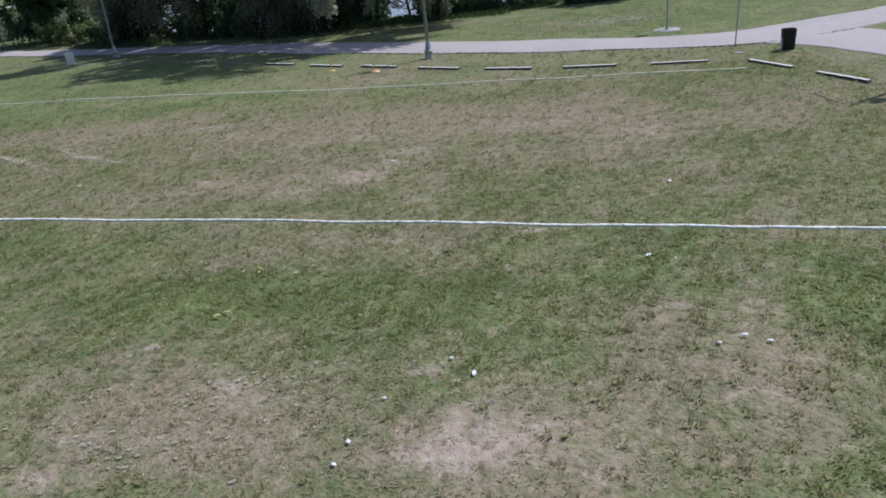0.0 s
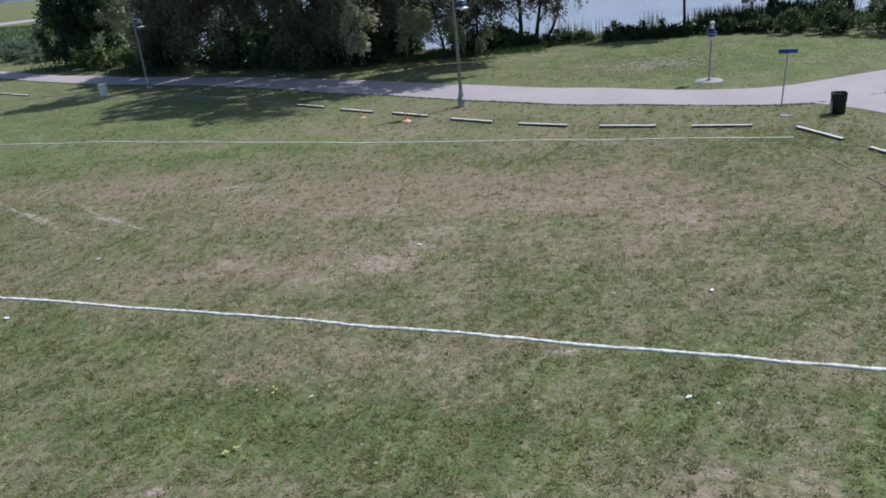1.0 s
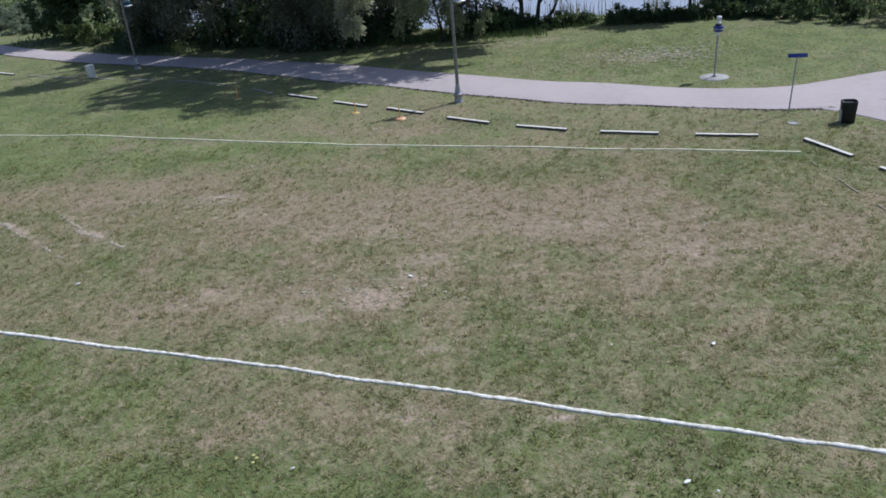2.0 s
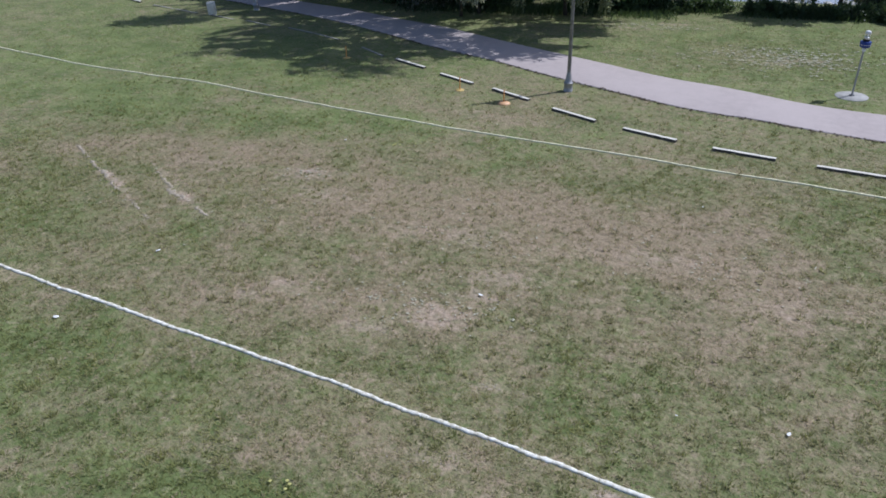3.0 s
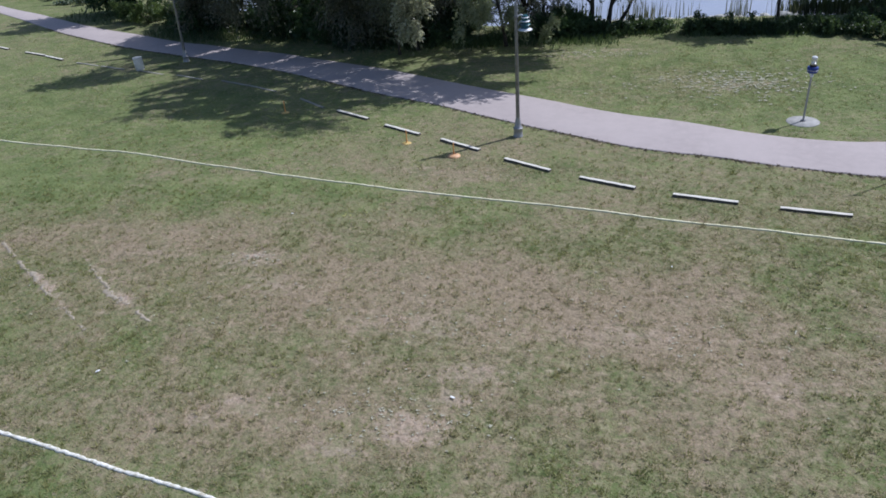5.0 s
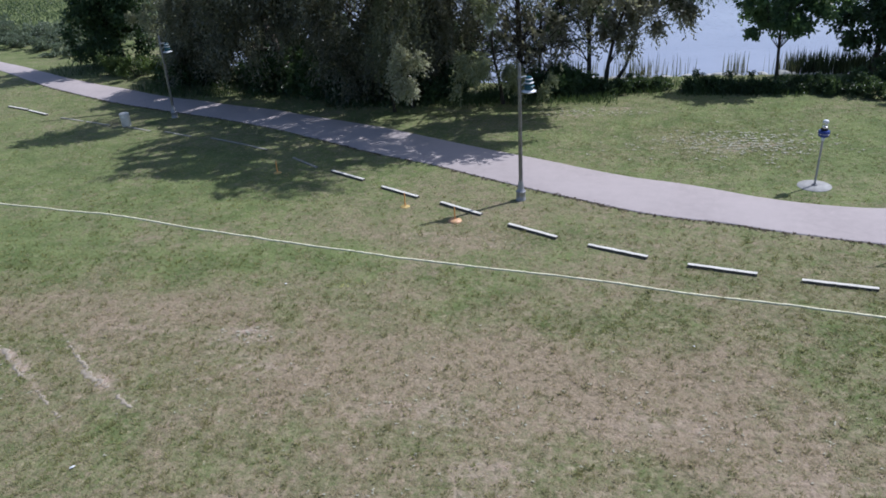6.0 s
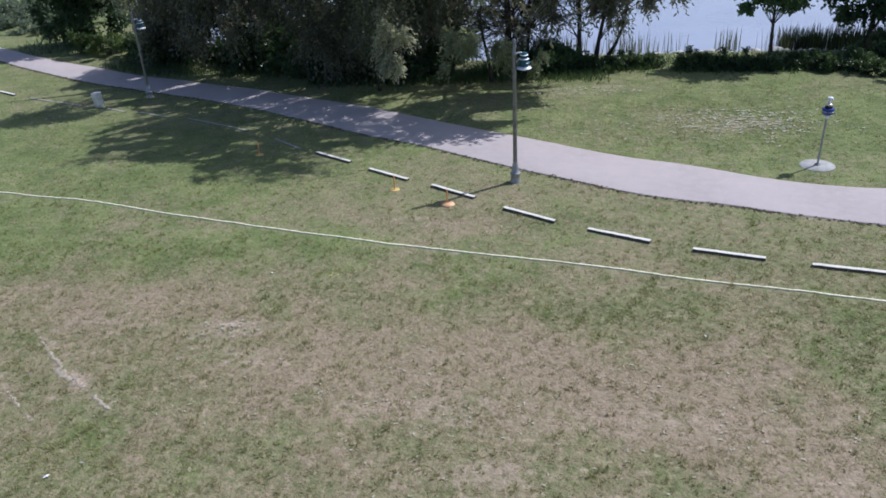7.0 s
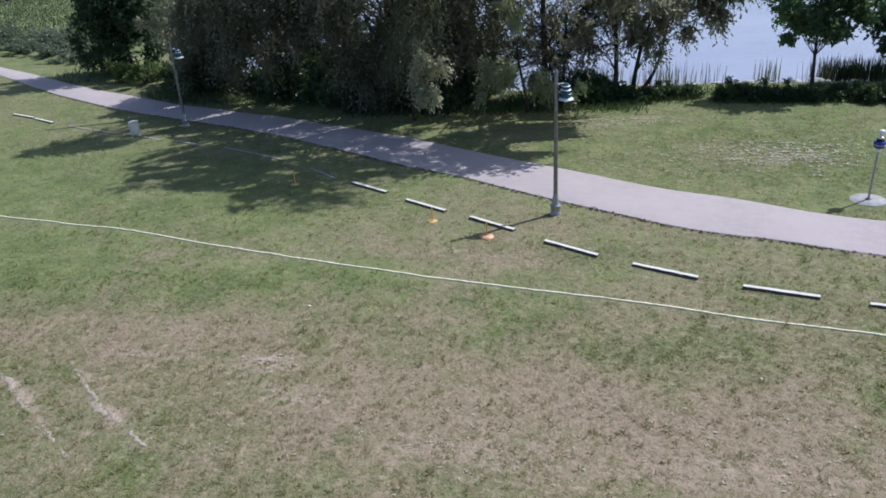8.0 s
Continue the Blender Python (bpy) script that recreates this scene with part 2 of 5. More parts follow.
# ---- mesh helpers ----
def mesh_ob(name, verts, faces, material, parent=None, smooth=False, attrs=None):
    me = bpy.data.meshes.new(name)
    verts = np.asarray(verts, float)
    if isinstance(faces, np.ndarray):
        n, k = faces.shape
        me.vertices.add(len(verts))
        me.vertices.foreach_set("co", verts.ravel())
        me.loops.add(n * k)
        me.loops.foreach_set("vertex_index", faces.ravel().astype(np.int32))
        me.polygons.add(n)
        me.polygons.foreach_set("loop_start", np.arange(0, n * k, k, dtype=np.int32))
        me.polygons.foreach_set("loop_total", np.full(n, k, dtype=np.int32))
        me.update(calc_edges=True)
    else:
        me.from_pydata([tuple(v) for v in verts], [], faces)
    for key, values in (attrs or {}).items():
        me.attributes.new(key, "FLOAT", "POINT").data.foreach_set("value", np.asarray(values, np.float32))
    if smooth:
        me.polygons.foreach_set("use_smooth", np.ones(len(me.polygons), bool))
    me.materials.append(material)
    ob = new(name, me)
    if parent is not None:
        ob.parent = parent
    return ob


def part(name, bm, material, parent=None, label="", smooth=True):
    """Links a bmesh as one mesh object under a thing or a part."""
    me = bpy.data.meshes.new(name)
    bm.to_mesh(me)
    bm.free()
    if smooth:
        me.polygons.foreach_set("use_smooth", np.ones(len(me.polygons), bool))
        me.set_sharp_from_angle(angle=radians(40))
    me.materials.append(material)
    ob = new(name, me)
    if parent is not None:
        ob.parent = parent
    return tagged(ob, label)


def lathe(bm, profile, segments=20, m=Matrix()):
    """Turns (radius, height) rows round the z axis into a closed skin."""
    rings = []
    for r, z in profile:
        rings.append([bm.verts.new(m @ Vector((r * math.cos(a), r * math.sin(a), z))) for a in (2 * math.pi * i / segments for i in range(segments))])
    for a, b in zip(rings, rings[1:]):
        for i in range(segments):
            bm.faces.new((a[i], a[(i + 1) % segments], b[(i + 1) % segments], b[i]))
    bm.faces.new(rings[0][::-1])
    bm.faces.new(rings[-1])
    return bm


def tube(bm, points, radii, segments=8):
    """A tapered tube along points."""
    pts = [Vector(p) for p in points]
    rings = []
    for i, p in enumerate(pts):
        d = (pts[min(i + 1, len(pts) - 1)] - pts[max(i - 1, 0)]).normalized()
        side = d.orthogonal().normalized() if i == 0 else (side - d * side.dot(d)).normalized()
        up = d.cross(side)
        rings.append([bm.verts.new(p + float(radii[i]) * (side * math.cos(a) + up * math.sin(a))) for a in (2 * math.pi * j / segments for j in range(segments))])
    for a, b in zip(rings, rings[1:]):
        for j in range(segments):
            bm.faces.new((a[j], a[(j + 1) % segments], b[(j + 1) % segments], b[j]))
    bm.faces.new(rings[0][::-1])
    bm.faces.new(rings[-1])
    return bm


def box(bm, sx, sy, sz, m=Matrix(), bevel=0.0):
    made = bmesh.ops.create_cube(bm, size=1.0, matrix=m @ Matrix.Diagonal((sx, sy, sz, 1)))
    if bevel:
        edges = {e for v in made["verts"] for e in v.link_edges}
        bmesh.ops.bevel(bm, geom=list(edges), offset=bevel, segments=2, affect="EDGES", profile=0.6)
    return bm


def smooth_line(points, step=0.8):
    """Points along a smooth curve through the given ones."""
    p = np.array(points, float)
    p = np.vstack([2 * p[0] - p[1], p, 2 * p[-1] - p[-2]])
    out = []
    for i in range(1, len(p) - 2):
        n = max(2, int(np.linalg.norm(p[i + 1] - p[i]) / step))
        for t in np.arange(n) / n:
            a, b, c, d = p[i - 1 : i + 3]
            out.append(0.5 * (2 * b + (c - a) * t + (2 * a - 5 * b + 4 * c - d) * t**2 + (3 * b - a - 3 * c + d) * t**3))
    return np.array(out + [p[-2]])


rng = np.random.default_rng(7)

# ---- the lie of the land ----
SHORE = [(-400, 300), (-70, 240), (-48, 130), (-44, 96), (-40, 84), (-32, 74.6), (-22, 71.8), (-12, 70.5), (-9.5, 69.4), (-7.6, 66.7), (-5.6, 66.4), (-3.6, 67.2), (0, 67.5), (14, 67.8), (26, 67.6), (60, 61), (400, 40)]
WATER_Z = -0.45


def shore_y(x):
    xs, ys = np.array(SHORE, float).T
    return np.interp(x, xs, ys)


def ground_z(x, y):
    """Height of the lawn, which falls off into the pond."""
    x, y = np.asarray(x, float), np.asarray(y, float)
    z = 0.03 * np.sin(0.31 * x + 0.17 * y) + 0.025 * np.sin(0.11 * x - 0.43 * y + 1.0) + 0.012 * np.sin(1.3 * x + 0.9 * y)
    d = np.clip((y - shore_y(x) + 1.2) / 4.0, 0, 1) * (y < 330)
    return z - 1.6 * d * d * (3 - 2 * d)


def near_segment(x, y, a, b):
    """Distance from points to a line, and the share of the way along it."""
    (ax, ay), (bx, by) = a, b
    t = np.clip(((x - ax) * (bx - ax) + (y - ay) * (by - ay)) / ((bx - ax) ** 2 + (by - ay) ** 2), 0, 1)
    return np.hypot(x - ax - t * (bx - ax), y - ay - t * (by - ay)), t


def patchy(x, y, cell, seed):
    """Smooth uneven field between 0 and 1 with spots of about the given size."""
    table = np.random.default_rng(seed).random((256, 256))
    u, v = np.asarray(x) / cell + 1000.0, np.asarray(y) / cell + 1000.0
    i, j = np.floor(u).astype(int), np.floor(v).astype(int)
    a, b = u - i, v - j
    a, b = a * a * (3 - 2 * a), b * b * (3 - 2 * b)
    pick = lambda p, q: table[p % 256, q % 256]
    return (pick(i, j) * (1 - a) + pick(i + 1, j) * a) * (1 - b) + (pick(i, j + 1) * (1 - a) + pick(i + 1, j + 1) * a) * b


# Worn places: centre x, y, radii, strength.
BARE = [(12.9, 39.2, 0.9, 0.3, 0.9), (13.2, 38.4, 0.5, 0.25, 0.6), (-0.45, 8.95, 1.15, 0.6, 0.95), (-1.38, 10.86, 0.4, 0.16, 0.9), (-0.55, 9.75, 0.5, 0.22, 0.75), (-1.1, 8.4, 0.7, 0.4, 0.7), (1.2, 8.2, 0.9, 0.5, 0.4),
        (-4.87, 10.84, 0.5, 0.2, 0.95), (-4.3, 10.3, 0.6, 0.25, 0.6), (-7.2, 8.6, 0.6, 0.25, 0.85), (-7.04, 9.53, 0.55, 0.2, 0.85), (-6.88, 12.37, 0.35, 0.13, 1.1), (-5.9, 9.3, 0.7, 0.3, 0.5), (3.05, 12.65, 0.45, 0.16, 0.6), (4.95, 13.3, 0.3, 0.15, 0.65), (4.6, 12.5, 0.6, 0.35, 0.5), (3.6, 9.6, 0.7, 0.35, 0.5),
        (-4.2, 22.5, 1.1, 0.6, 0.75), (-3.3, 23.8, 0.7, 0.3, 0.7), (-5.9, 21.6, 0.8, 0.3, 0.6), (-8.95, 23.0, 0.8, 0.4, 0.5), (-9.8, 22.4, 0.7, 0.25, 0.55), (-3.0, 24.9, 1.1, 0.5, 0.55), (0.74, 17.0, 0.4, 0.17, 0.95), (-2.2, 19.87, 0.45, 0.13, 1.3), (-2.9, 17.2, 1.2, 0.3, 0.4),
        (-11.8, 30.9, 1.5, 0.7, 0.48), (-11.6, 31.2, 0.5, 0.14, 0.8), (-10.6, 29.3, 1.1, 0.6, 0.55), (-4.9, 27.3, 2.4, 0.8, 0.42), (1.6, 27.2, 2.6, 0.7, 0.38), (5.2, 25.0, 1.6, 0.9, 0.35), (-16.0, 31.0, 1.8, 0.5, 0.35),
        (7.6, 51.4, 3.0, 1.6, 0.22), (6.9, 50.4, 1.4, 0.5, 0.25), (8.6, 51.6, 1.4, 0.5, 0.3), (10.8, 52.7, 1.0, 0.4, 0.3), (-0.5, 57.2, 1.6, 0.3, 0.6), (1.6, 58.7, 1.2, 0.25, 0.6),
        (-7.3, 39.4, 0.9, 0.3, 0.45), (-6.4, 38.9, 1.2, 0.3, 0.25), (-4.0, 38.5, 1.4, 0.4, 0.2), (-5.1, 36.5, 0.3, 0.12, 0.9)]
DRY = [(-6, 29.3, 8, 2.6, 0.62), (1.5, 27.9, 5.5, 2.6, 0.5), (6.0, 25.5, 4.5, 3.5, 0.5), (-17.5, 32.5, 6.0, 2.0, 0.6), (-3.8, 16.6, 3, 1.1, 0.6), (-10, 22.5, 3.5, 2.0, 0.35), (-6.5, 9.8, 4, 2.0, 0.5),
       (3.2, 11.2, 2.2, 1.9, 0.55), (0.6, 8.4, 3, 1.3, 0.45), (-4.4, 22.8, 3.2, 1.8, 0.5), (-6.8, 25.9, 3.2, 0.7, -0.2), (2.6, 24.4, 2.5, 1.0, -0.15), (-1.3, 29.6, 2.2, 0.6, -0.2), (-13.5, 18.0, 5, 2.5, -0.5), (-13.0, 25.2, 3.0, 1.2, -0.35), (0.4, 21.8, 3, 1.3, -0.2), (7, 50.8, 5, 2.4, 0.12), (13, 56, 9, 9, -0.2), (-3.8, 10, 2, 1.2, 0.4), (-5.6, 38.8, 3, 1.1, 0.4),
       (-6.6, 14.4, 2.8, 1.2, -0.85), (-1.2, 13.6, 2.8, 1.3, -0.6), (6.6, 11.9, 1.4, 2.6, -0.9), (1.1, 11.7, 1.2, 0.9, -0.45), (-24, 41, 14, 7, -0.32), (-12, 36.5, 9, 2.0, -0.3), (10, 32, 4, 3.0, -0.35), (-9.5, 15.5, 2.5, 1, -0.4), (-75, 110, 32, 30, -0.6), (8.5, 22, 2.5, 4, -0.35), (-20.5, 26.5, 3.5, 2.5, -0.45), (-4, 39.5, 10, 5.5, 0.3), (12, 50, 5, 6, -0.2), (-32, 48, 8, 6, -0.25), (-24, 36, 5, 3, -0.3), (0, 13.5, 12, 3.5, -0.18)]
TRACKS = [((-22.7, 31.85), (-15.5, 26.2)), ((-18.6, 30.9), (-13.6, 26.7)), ((-16.6, 28.95), (-14.6, 27.5)), ((-20.1, 29.95), (-18.2, 28.3))]


def worn(x, y, spots):
    total = np.zeros_like(x)
    for cx, cy, rx, ry, s in spots:
        wob = 1 + 0.25 * np.sin(2.1 * x + 1.3 * cy) * np.cos(1.7 * y + cx)
        total += s * np.exp(-((((x - cx) / rx) ** 2 + ((y - cy) / ry) ** 2) * wob) ** 1.3)
    return total


def bareness(x, y):
    b = worn(x, y, BARE)
    for a, c in TRACKS:
        d, t = near_segment(x, y, a, c)
        b += 0.75 * np.exp(-((d / 0.2) ** 2)) * np.sin(np.pi * np.clip(t * 1.02, 0, 1)) ** 0.5 * (0.6 + 0.5 * np.sin(9 * t + a[0]))
    return np.clip(b, 0, 1.3)


def coarseness(x, y):
    """1 where the sward is thin and tufted, low where it is close and even."""
    return np.clip(1 - np.clip((y - 31) / 7, 0, 1) * 0.8 + worn(x, y, [(7.4, 51.5, 6, 4, 0.8), (8, 36, 7, 4, 0.4), (-4, 39.5, 4, 1.5, 0.4)]), 0, 1)


def dryness(x, y):
    blot = 0.42 * (patchy(x, y, 2.3, 11) - 0.5) + 0.42 * (patchy(x * 0.8 + 0.6 * y, y * 0.8 - 0.6 * x, 0.9, 12) - 0.5)
    return np.clip(0.48 - 0.1 * np.clip((21 - y) / 6, 0, 1) - 0.15 * np.clip((y - 32) / 6, 0, 1) - 0.11 * np.clip((y - 41) / 5, 0, 1) + 0.68 * worn(x, y, DRY) + blot * np.clip(1.25 - (y - 30) / 14, 0.3, 1), -0.6, 1.1)


def axis_rows(lo, hi, fine, mid_lo, mid_hi, mid, far):
    """Grid lines: fine in the middle, wider outward to the horizon."""
    rows = list(np.arange(lo, hi, fine))
    rows = list(np.arange(mid_lo, lo, mid)) + rows + list(np.arange(hi, mid_hi, mid))
    step, a, b = mid, rows[0], rows[-1]
    low, high = [], []
    while b < far or a > -far:
        step *= 1.35
        a, b = a - step, b + step
        low.append(a), high.append(b)
    return np.array(low[::-1] + rows + high)


gx = axis_rows(-21, 12, 0.2, -60, 30, 0.8, 2600)
gy = axis_rows(6, 41, 0.2, -6, 110, 0.8, 2600)
GX, GY = np.meshgrid(gx, gy)
vx, vy = GX.ravel(), GY.ravel()
ids = np.arange(len(vx)).reshape(GX.shape)
quads = np.stack([ids[:-1, :-1], ids[:-1, 1:], ids[1:, 1:], ids[1:, :-1]], -1).reshape(-1, 4)
ground = mesh_ob("ground", np.c_[vx, vy, ground_z(vx, vy)], quads, M_GROUND, smooth=True, attrs={"dry": dryness(vx, vy), "bare": bareness(vx, vy), "coarse": coarseness(vx, vy)})
tagged(ground, "green and dry brown mown park lawn with bare soil patches", "lawn", kind="structure")

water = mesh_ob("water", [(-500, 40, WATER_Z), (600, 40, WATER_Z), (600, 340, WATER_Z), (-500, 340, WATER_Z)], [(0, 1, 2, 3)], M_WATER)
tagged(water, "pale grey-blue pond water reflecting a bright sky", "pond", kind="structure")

# ---- the paved path ----
FAR_EDGE = [(-110, 116), (-75, 91.5), (-56.1, 78.3), (-48.5, 73.6), (-40.9, 68.8), (-34, 64.9), (-30, 62.7), (-25.9, 61.1), (-21.3, 59.4), (-16.9, 57.3), (-12.8, 55.1), (-9.1, 52.9), (-5.8, 50.8), (-2.9, 49.1),
            (-0.2, 47.5), (2.2, 46.1), (5.4, 44.8), (8.1, 43.5), (10.7, 42.75), (13.4, 42.8), (16.5, 43.8), (19.9, 44.9), (28, 48), (60, 57)]
NEAR_EDGE = [(-107, 112), (-72, 87.5), (-53, 74.3), (-45, 68.7), (-38.5, 64.3), (-32.5, 60.9), (-27.6, 58.8), (-24.2, 57.3), (-19.8, 55.2), (-15.4, 52.4), (-11.7, 50.2), (-8.4, 48.4), (-5.4, 46.4), (-2.7, 44.6),
             (-0.4, 43.2), (1.8, 41.9), (4.9, 40.95), (7.5, 40.05), (10.2, 39.3), (13.0, 38.8), (16.4, 39.6), (20.3, 41.2), (29, 44.2), (61, 53)]
BRANCH_L, BRANCH_R = [(9.0, 39.9), (11.6, 39.3), (13.3, 38.5), (14.9, 36.6), (15.8, 34.2), (17.5, 30), (22, 20), (30, 0)], [(15.5, 42.5), (17.2, 41.4), (18.6, 39.8), (19.3, 37.5), (20.0, 34.8), (21.6, 31), (26, 21), (34, 1)]


def strip(name, left, right, lift, material, rows=110):
    """A paved strip between two edges, with a low rounded side."""
    a, b = smooth_line(left, 0.5), smooth_line(right, 0.5)
    u = np.linspace(0, 1, rows)
    a, b = [np.stack([np.interp(u, np.linspace(0, 1, len(p)), p[:, i]) for i in range(2)], 1) for p in (a, b)]
    wob = 0.05 * rng.standard_normal((rows, 2))
    wob[1:-1] = (wob[:-2] + wob[1:-1] + wob[2:]) / 2
    across = (b - a) / np.linalg.norm(b - a, axis=1)[:, None]
    cols = []
    for off, z in ((-0.03, -0.08), (0.0, lift - 0.01), (0.12, lift), (0.5, lift + 0.015), (-0.12, lift), (0.0, lift - 0.01), (0.03, -0.08)):
        n = len(cols)
        base = a + across * wob[:, :1] if n < 3 else (b + across * wob[:, 1:] if n > 3 else (a + b) / 2)
        p = base + (across * off if n != 3 else 0)
        cols.append(np.c_[p, ground_z(p[:, 0], p[:, 1]) + z])
    v = np.stack(cols, 1)
    k = np.arange(rows * 7).reshape(rows, 7)
    f = np.stack([k[:-1, :-1], k[1:, :-1], k[1:, 1:], k[:-1, 1:]], -1).reshape(-1, 4)
    return mesh_ob(name, v.reshape(-1, 3), f, material, smooth=True)


tagged(strip("path_1", FAR_EDGE, NEAR_EDGE, 0.036, M_PATH, 240), "pale grey paved footpath winding past the trees", "footpath", kind="structure")
tagged(strip("path_2", BRANCH_L, BRANCH_R, 0.031, M_PATH, 90), "pale grey paved branch of the footpath", "footpath", kind="structure")
tagged(strip("road", [(-140, 108), (-112, 126), (-92, 141), (-80, 153), (-60, 182)], [(-136, 102), (-108, 120), (-87, 136), (-75, 149), (-54, 179)], 0.05, M_PATH, 60), "pale grey road beyond the meadow", "road", kind="structure")

# ---- painted field lines ----
LINE_NEAR = [(-26, 24.15), (-18.2, 22.15), (-15.0, 21.32), (-11.8, 20.55), (-6.5, 19.25), (-3.26, 18.42), (0.8, 17.38), (4.3, 16.46), (7.1, 15.76), (14, 14.0)]
LINE_FAR = [(-40, 45.4), (-30, 42.65), (-26.2, 41.9), (-21.5, 40.85), (-17.2, 39.45), (-11.0, 37.87), (-5.4, 36.67), (-1.0, 35.8), (4.2, 34.45), (10.6, 33.0)]
LINE_SIDE = [(10.5, 32.6), (10.9, 29.9), (11.6, 26.0)]


def painted(name, points, width, material, keep=1.0, lift=0.035, ragged=0.22, run=6):
    """A hand-sprayed line with ragged edges; keep below 1 leaves gaps."""
    p = smooth_line(points, 0.09)
    d = np.gradient(p, axis=0)
    d /= np.linalg.norm(d, axis=1)[:, None]
    side = np.c_[-d[:, 1], d[:, 0]]
    n = len(p)
    drift = np.cumsum(rng.standard_normal(n)) * 0.006
    drift -= np.convolve(drift, np.ones(min(61, n)) / min(61, n), "same")[:n]
    w = width * (1 + ragged * rng.standard_normal((n, 2))) / 2
    l, r = p + side * (drift + w[:, 0].clip(0.015))[:, None], p + side * (drift - w[:, 1].clip(0.015))[:, None]
    c = p + side * drift[:, None]
    z = ground_z(p[:, 0], p[:, 1])
    v = np.stack([np.c_[l, z - 0.005], np.c_[0.85 * l + 0.15 * c, z + lift], np.c_[0.85 * r + 0.15 * c, z + lift], np.c_[r, z - 0.005]], 1).reshape(-1, 3)
    k = np.arange(4 * n).reshape(n, 4)
    f = np.concatenate([np.stack([k[:-1, i], k[1:, i], k[1:, i + 1], k[:-1, i + 1]], -1) for i in (0, 1, 2)])
    if keep < 1:
        wave = np.convolve(rng.random(n + 20), np.ones(run) / run, "same")[: n - 1]
        on = wave > np.quantile(wave, 1 - keep)
        f = f[np.concatenate([on, on, on])]
    return mesh_ob(name, v, f, material)


tagged(painted("painted_line_1", LINE_NEAR, 0.11, M_PAINT), "bright white sprayed field line on the lawn", "field line", kind="structure")
tagged(painted("painted_line_2", LINE_FAR, 0.082, M_FADED, lift=0.04, ragged=0.2), "faded white sprayed field line on the lawn", "field line", kind="structure")
tagged(painted("painted_line_3", LINE_SIDE, 0.05, M_CRUMB, 0.5, ragged=0.5, run=14), "worn broken white field line on the lawn", "field line", kind="structure")


for i, (a, b) in enumerate(TRACKS):
    tagged(painted(f"worn_track_{i + 1}", [a, ((a[0] + b[0]) / 2 - 0.1, (a[1] + b[1]) / 2 - 0.1), b], (0.13, 0.12, 0.22, 0.17)[i], M_CRUMB, (0.6, 0.5, 0.5, 0.5)[i], 0.012, 0.6, 9), "pale worn broken streak of bare soil on the lawn", "worn track", kind="structure")


# ---- grass ----
def on_path(x, y):
    """True where a point lies on the paved strips."""
    fx, fy = smooth_line(FAR_EDGE, 1.0).T
    nx, ny = smooth_line(NEAR_EDGE, 1.0).T
    main = (y < np.interp(x, fx, fy) + 0.05) & (y > np.interp(x, nx, ny) - 0.05)
    lx, ly = smooth_line(BRANCH_L, 1.0)[::-1].T
    rx, ry = smooth_line(BRANCH_R, 1.0)[::-1].T
    branch = (x > np.interp(y, ly, lx)) & (x < np.interp(y, ry, rx)) & (y < 42.5)
    return main | branch


def line_gap(x, y, points):
    return np.min([near_segment(x, y, a, b)[0] for a, b in zip(points, points[1:])], axis=0)


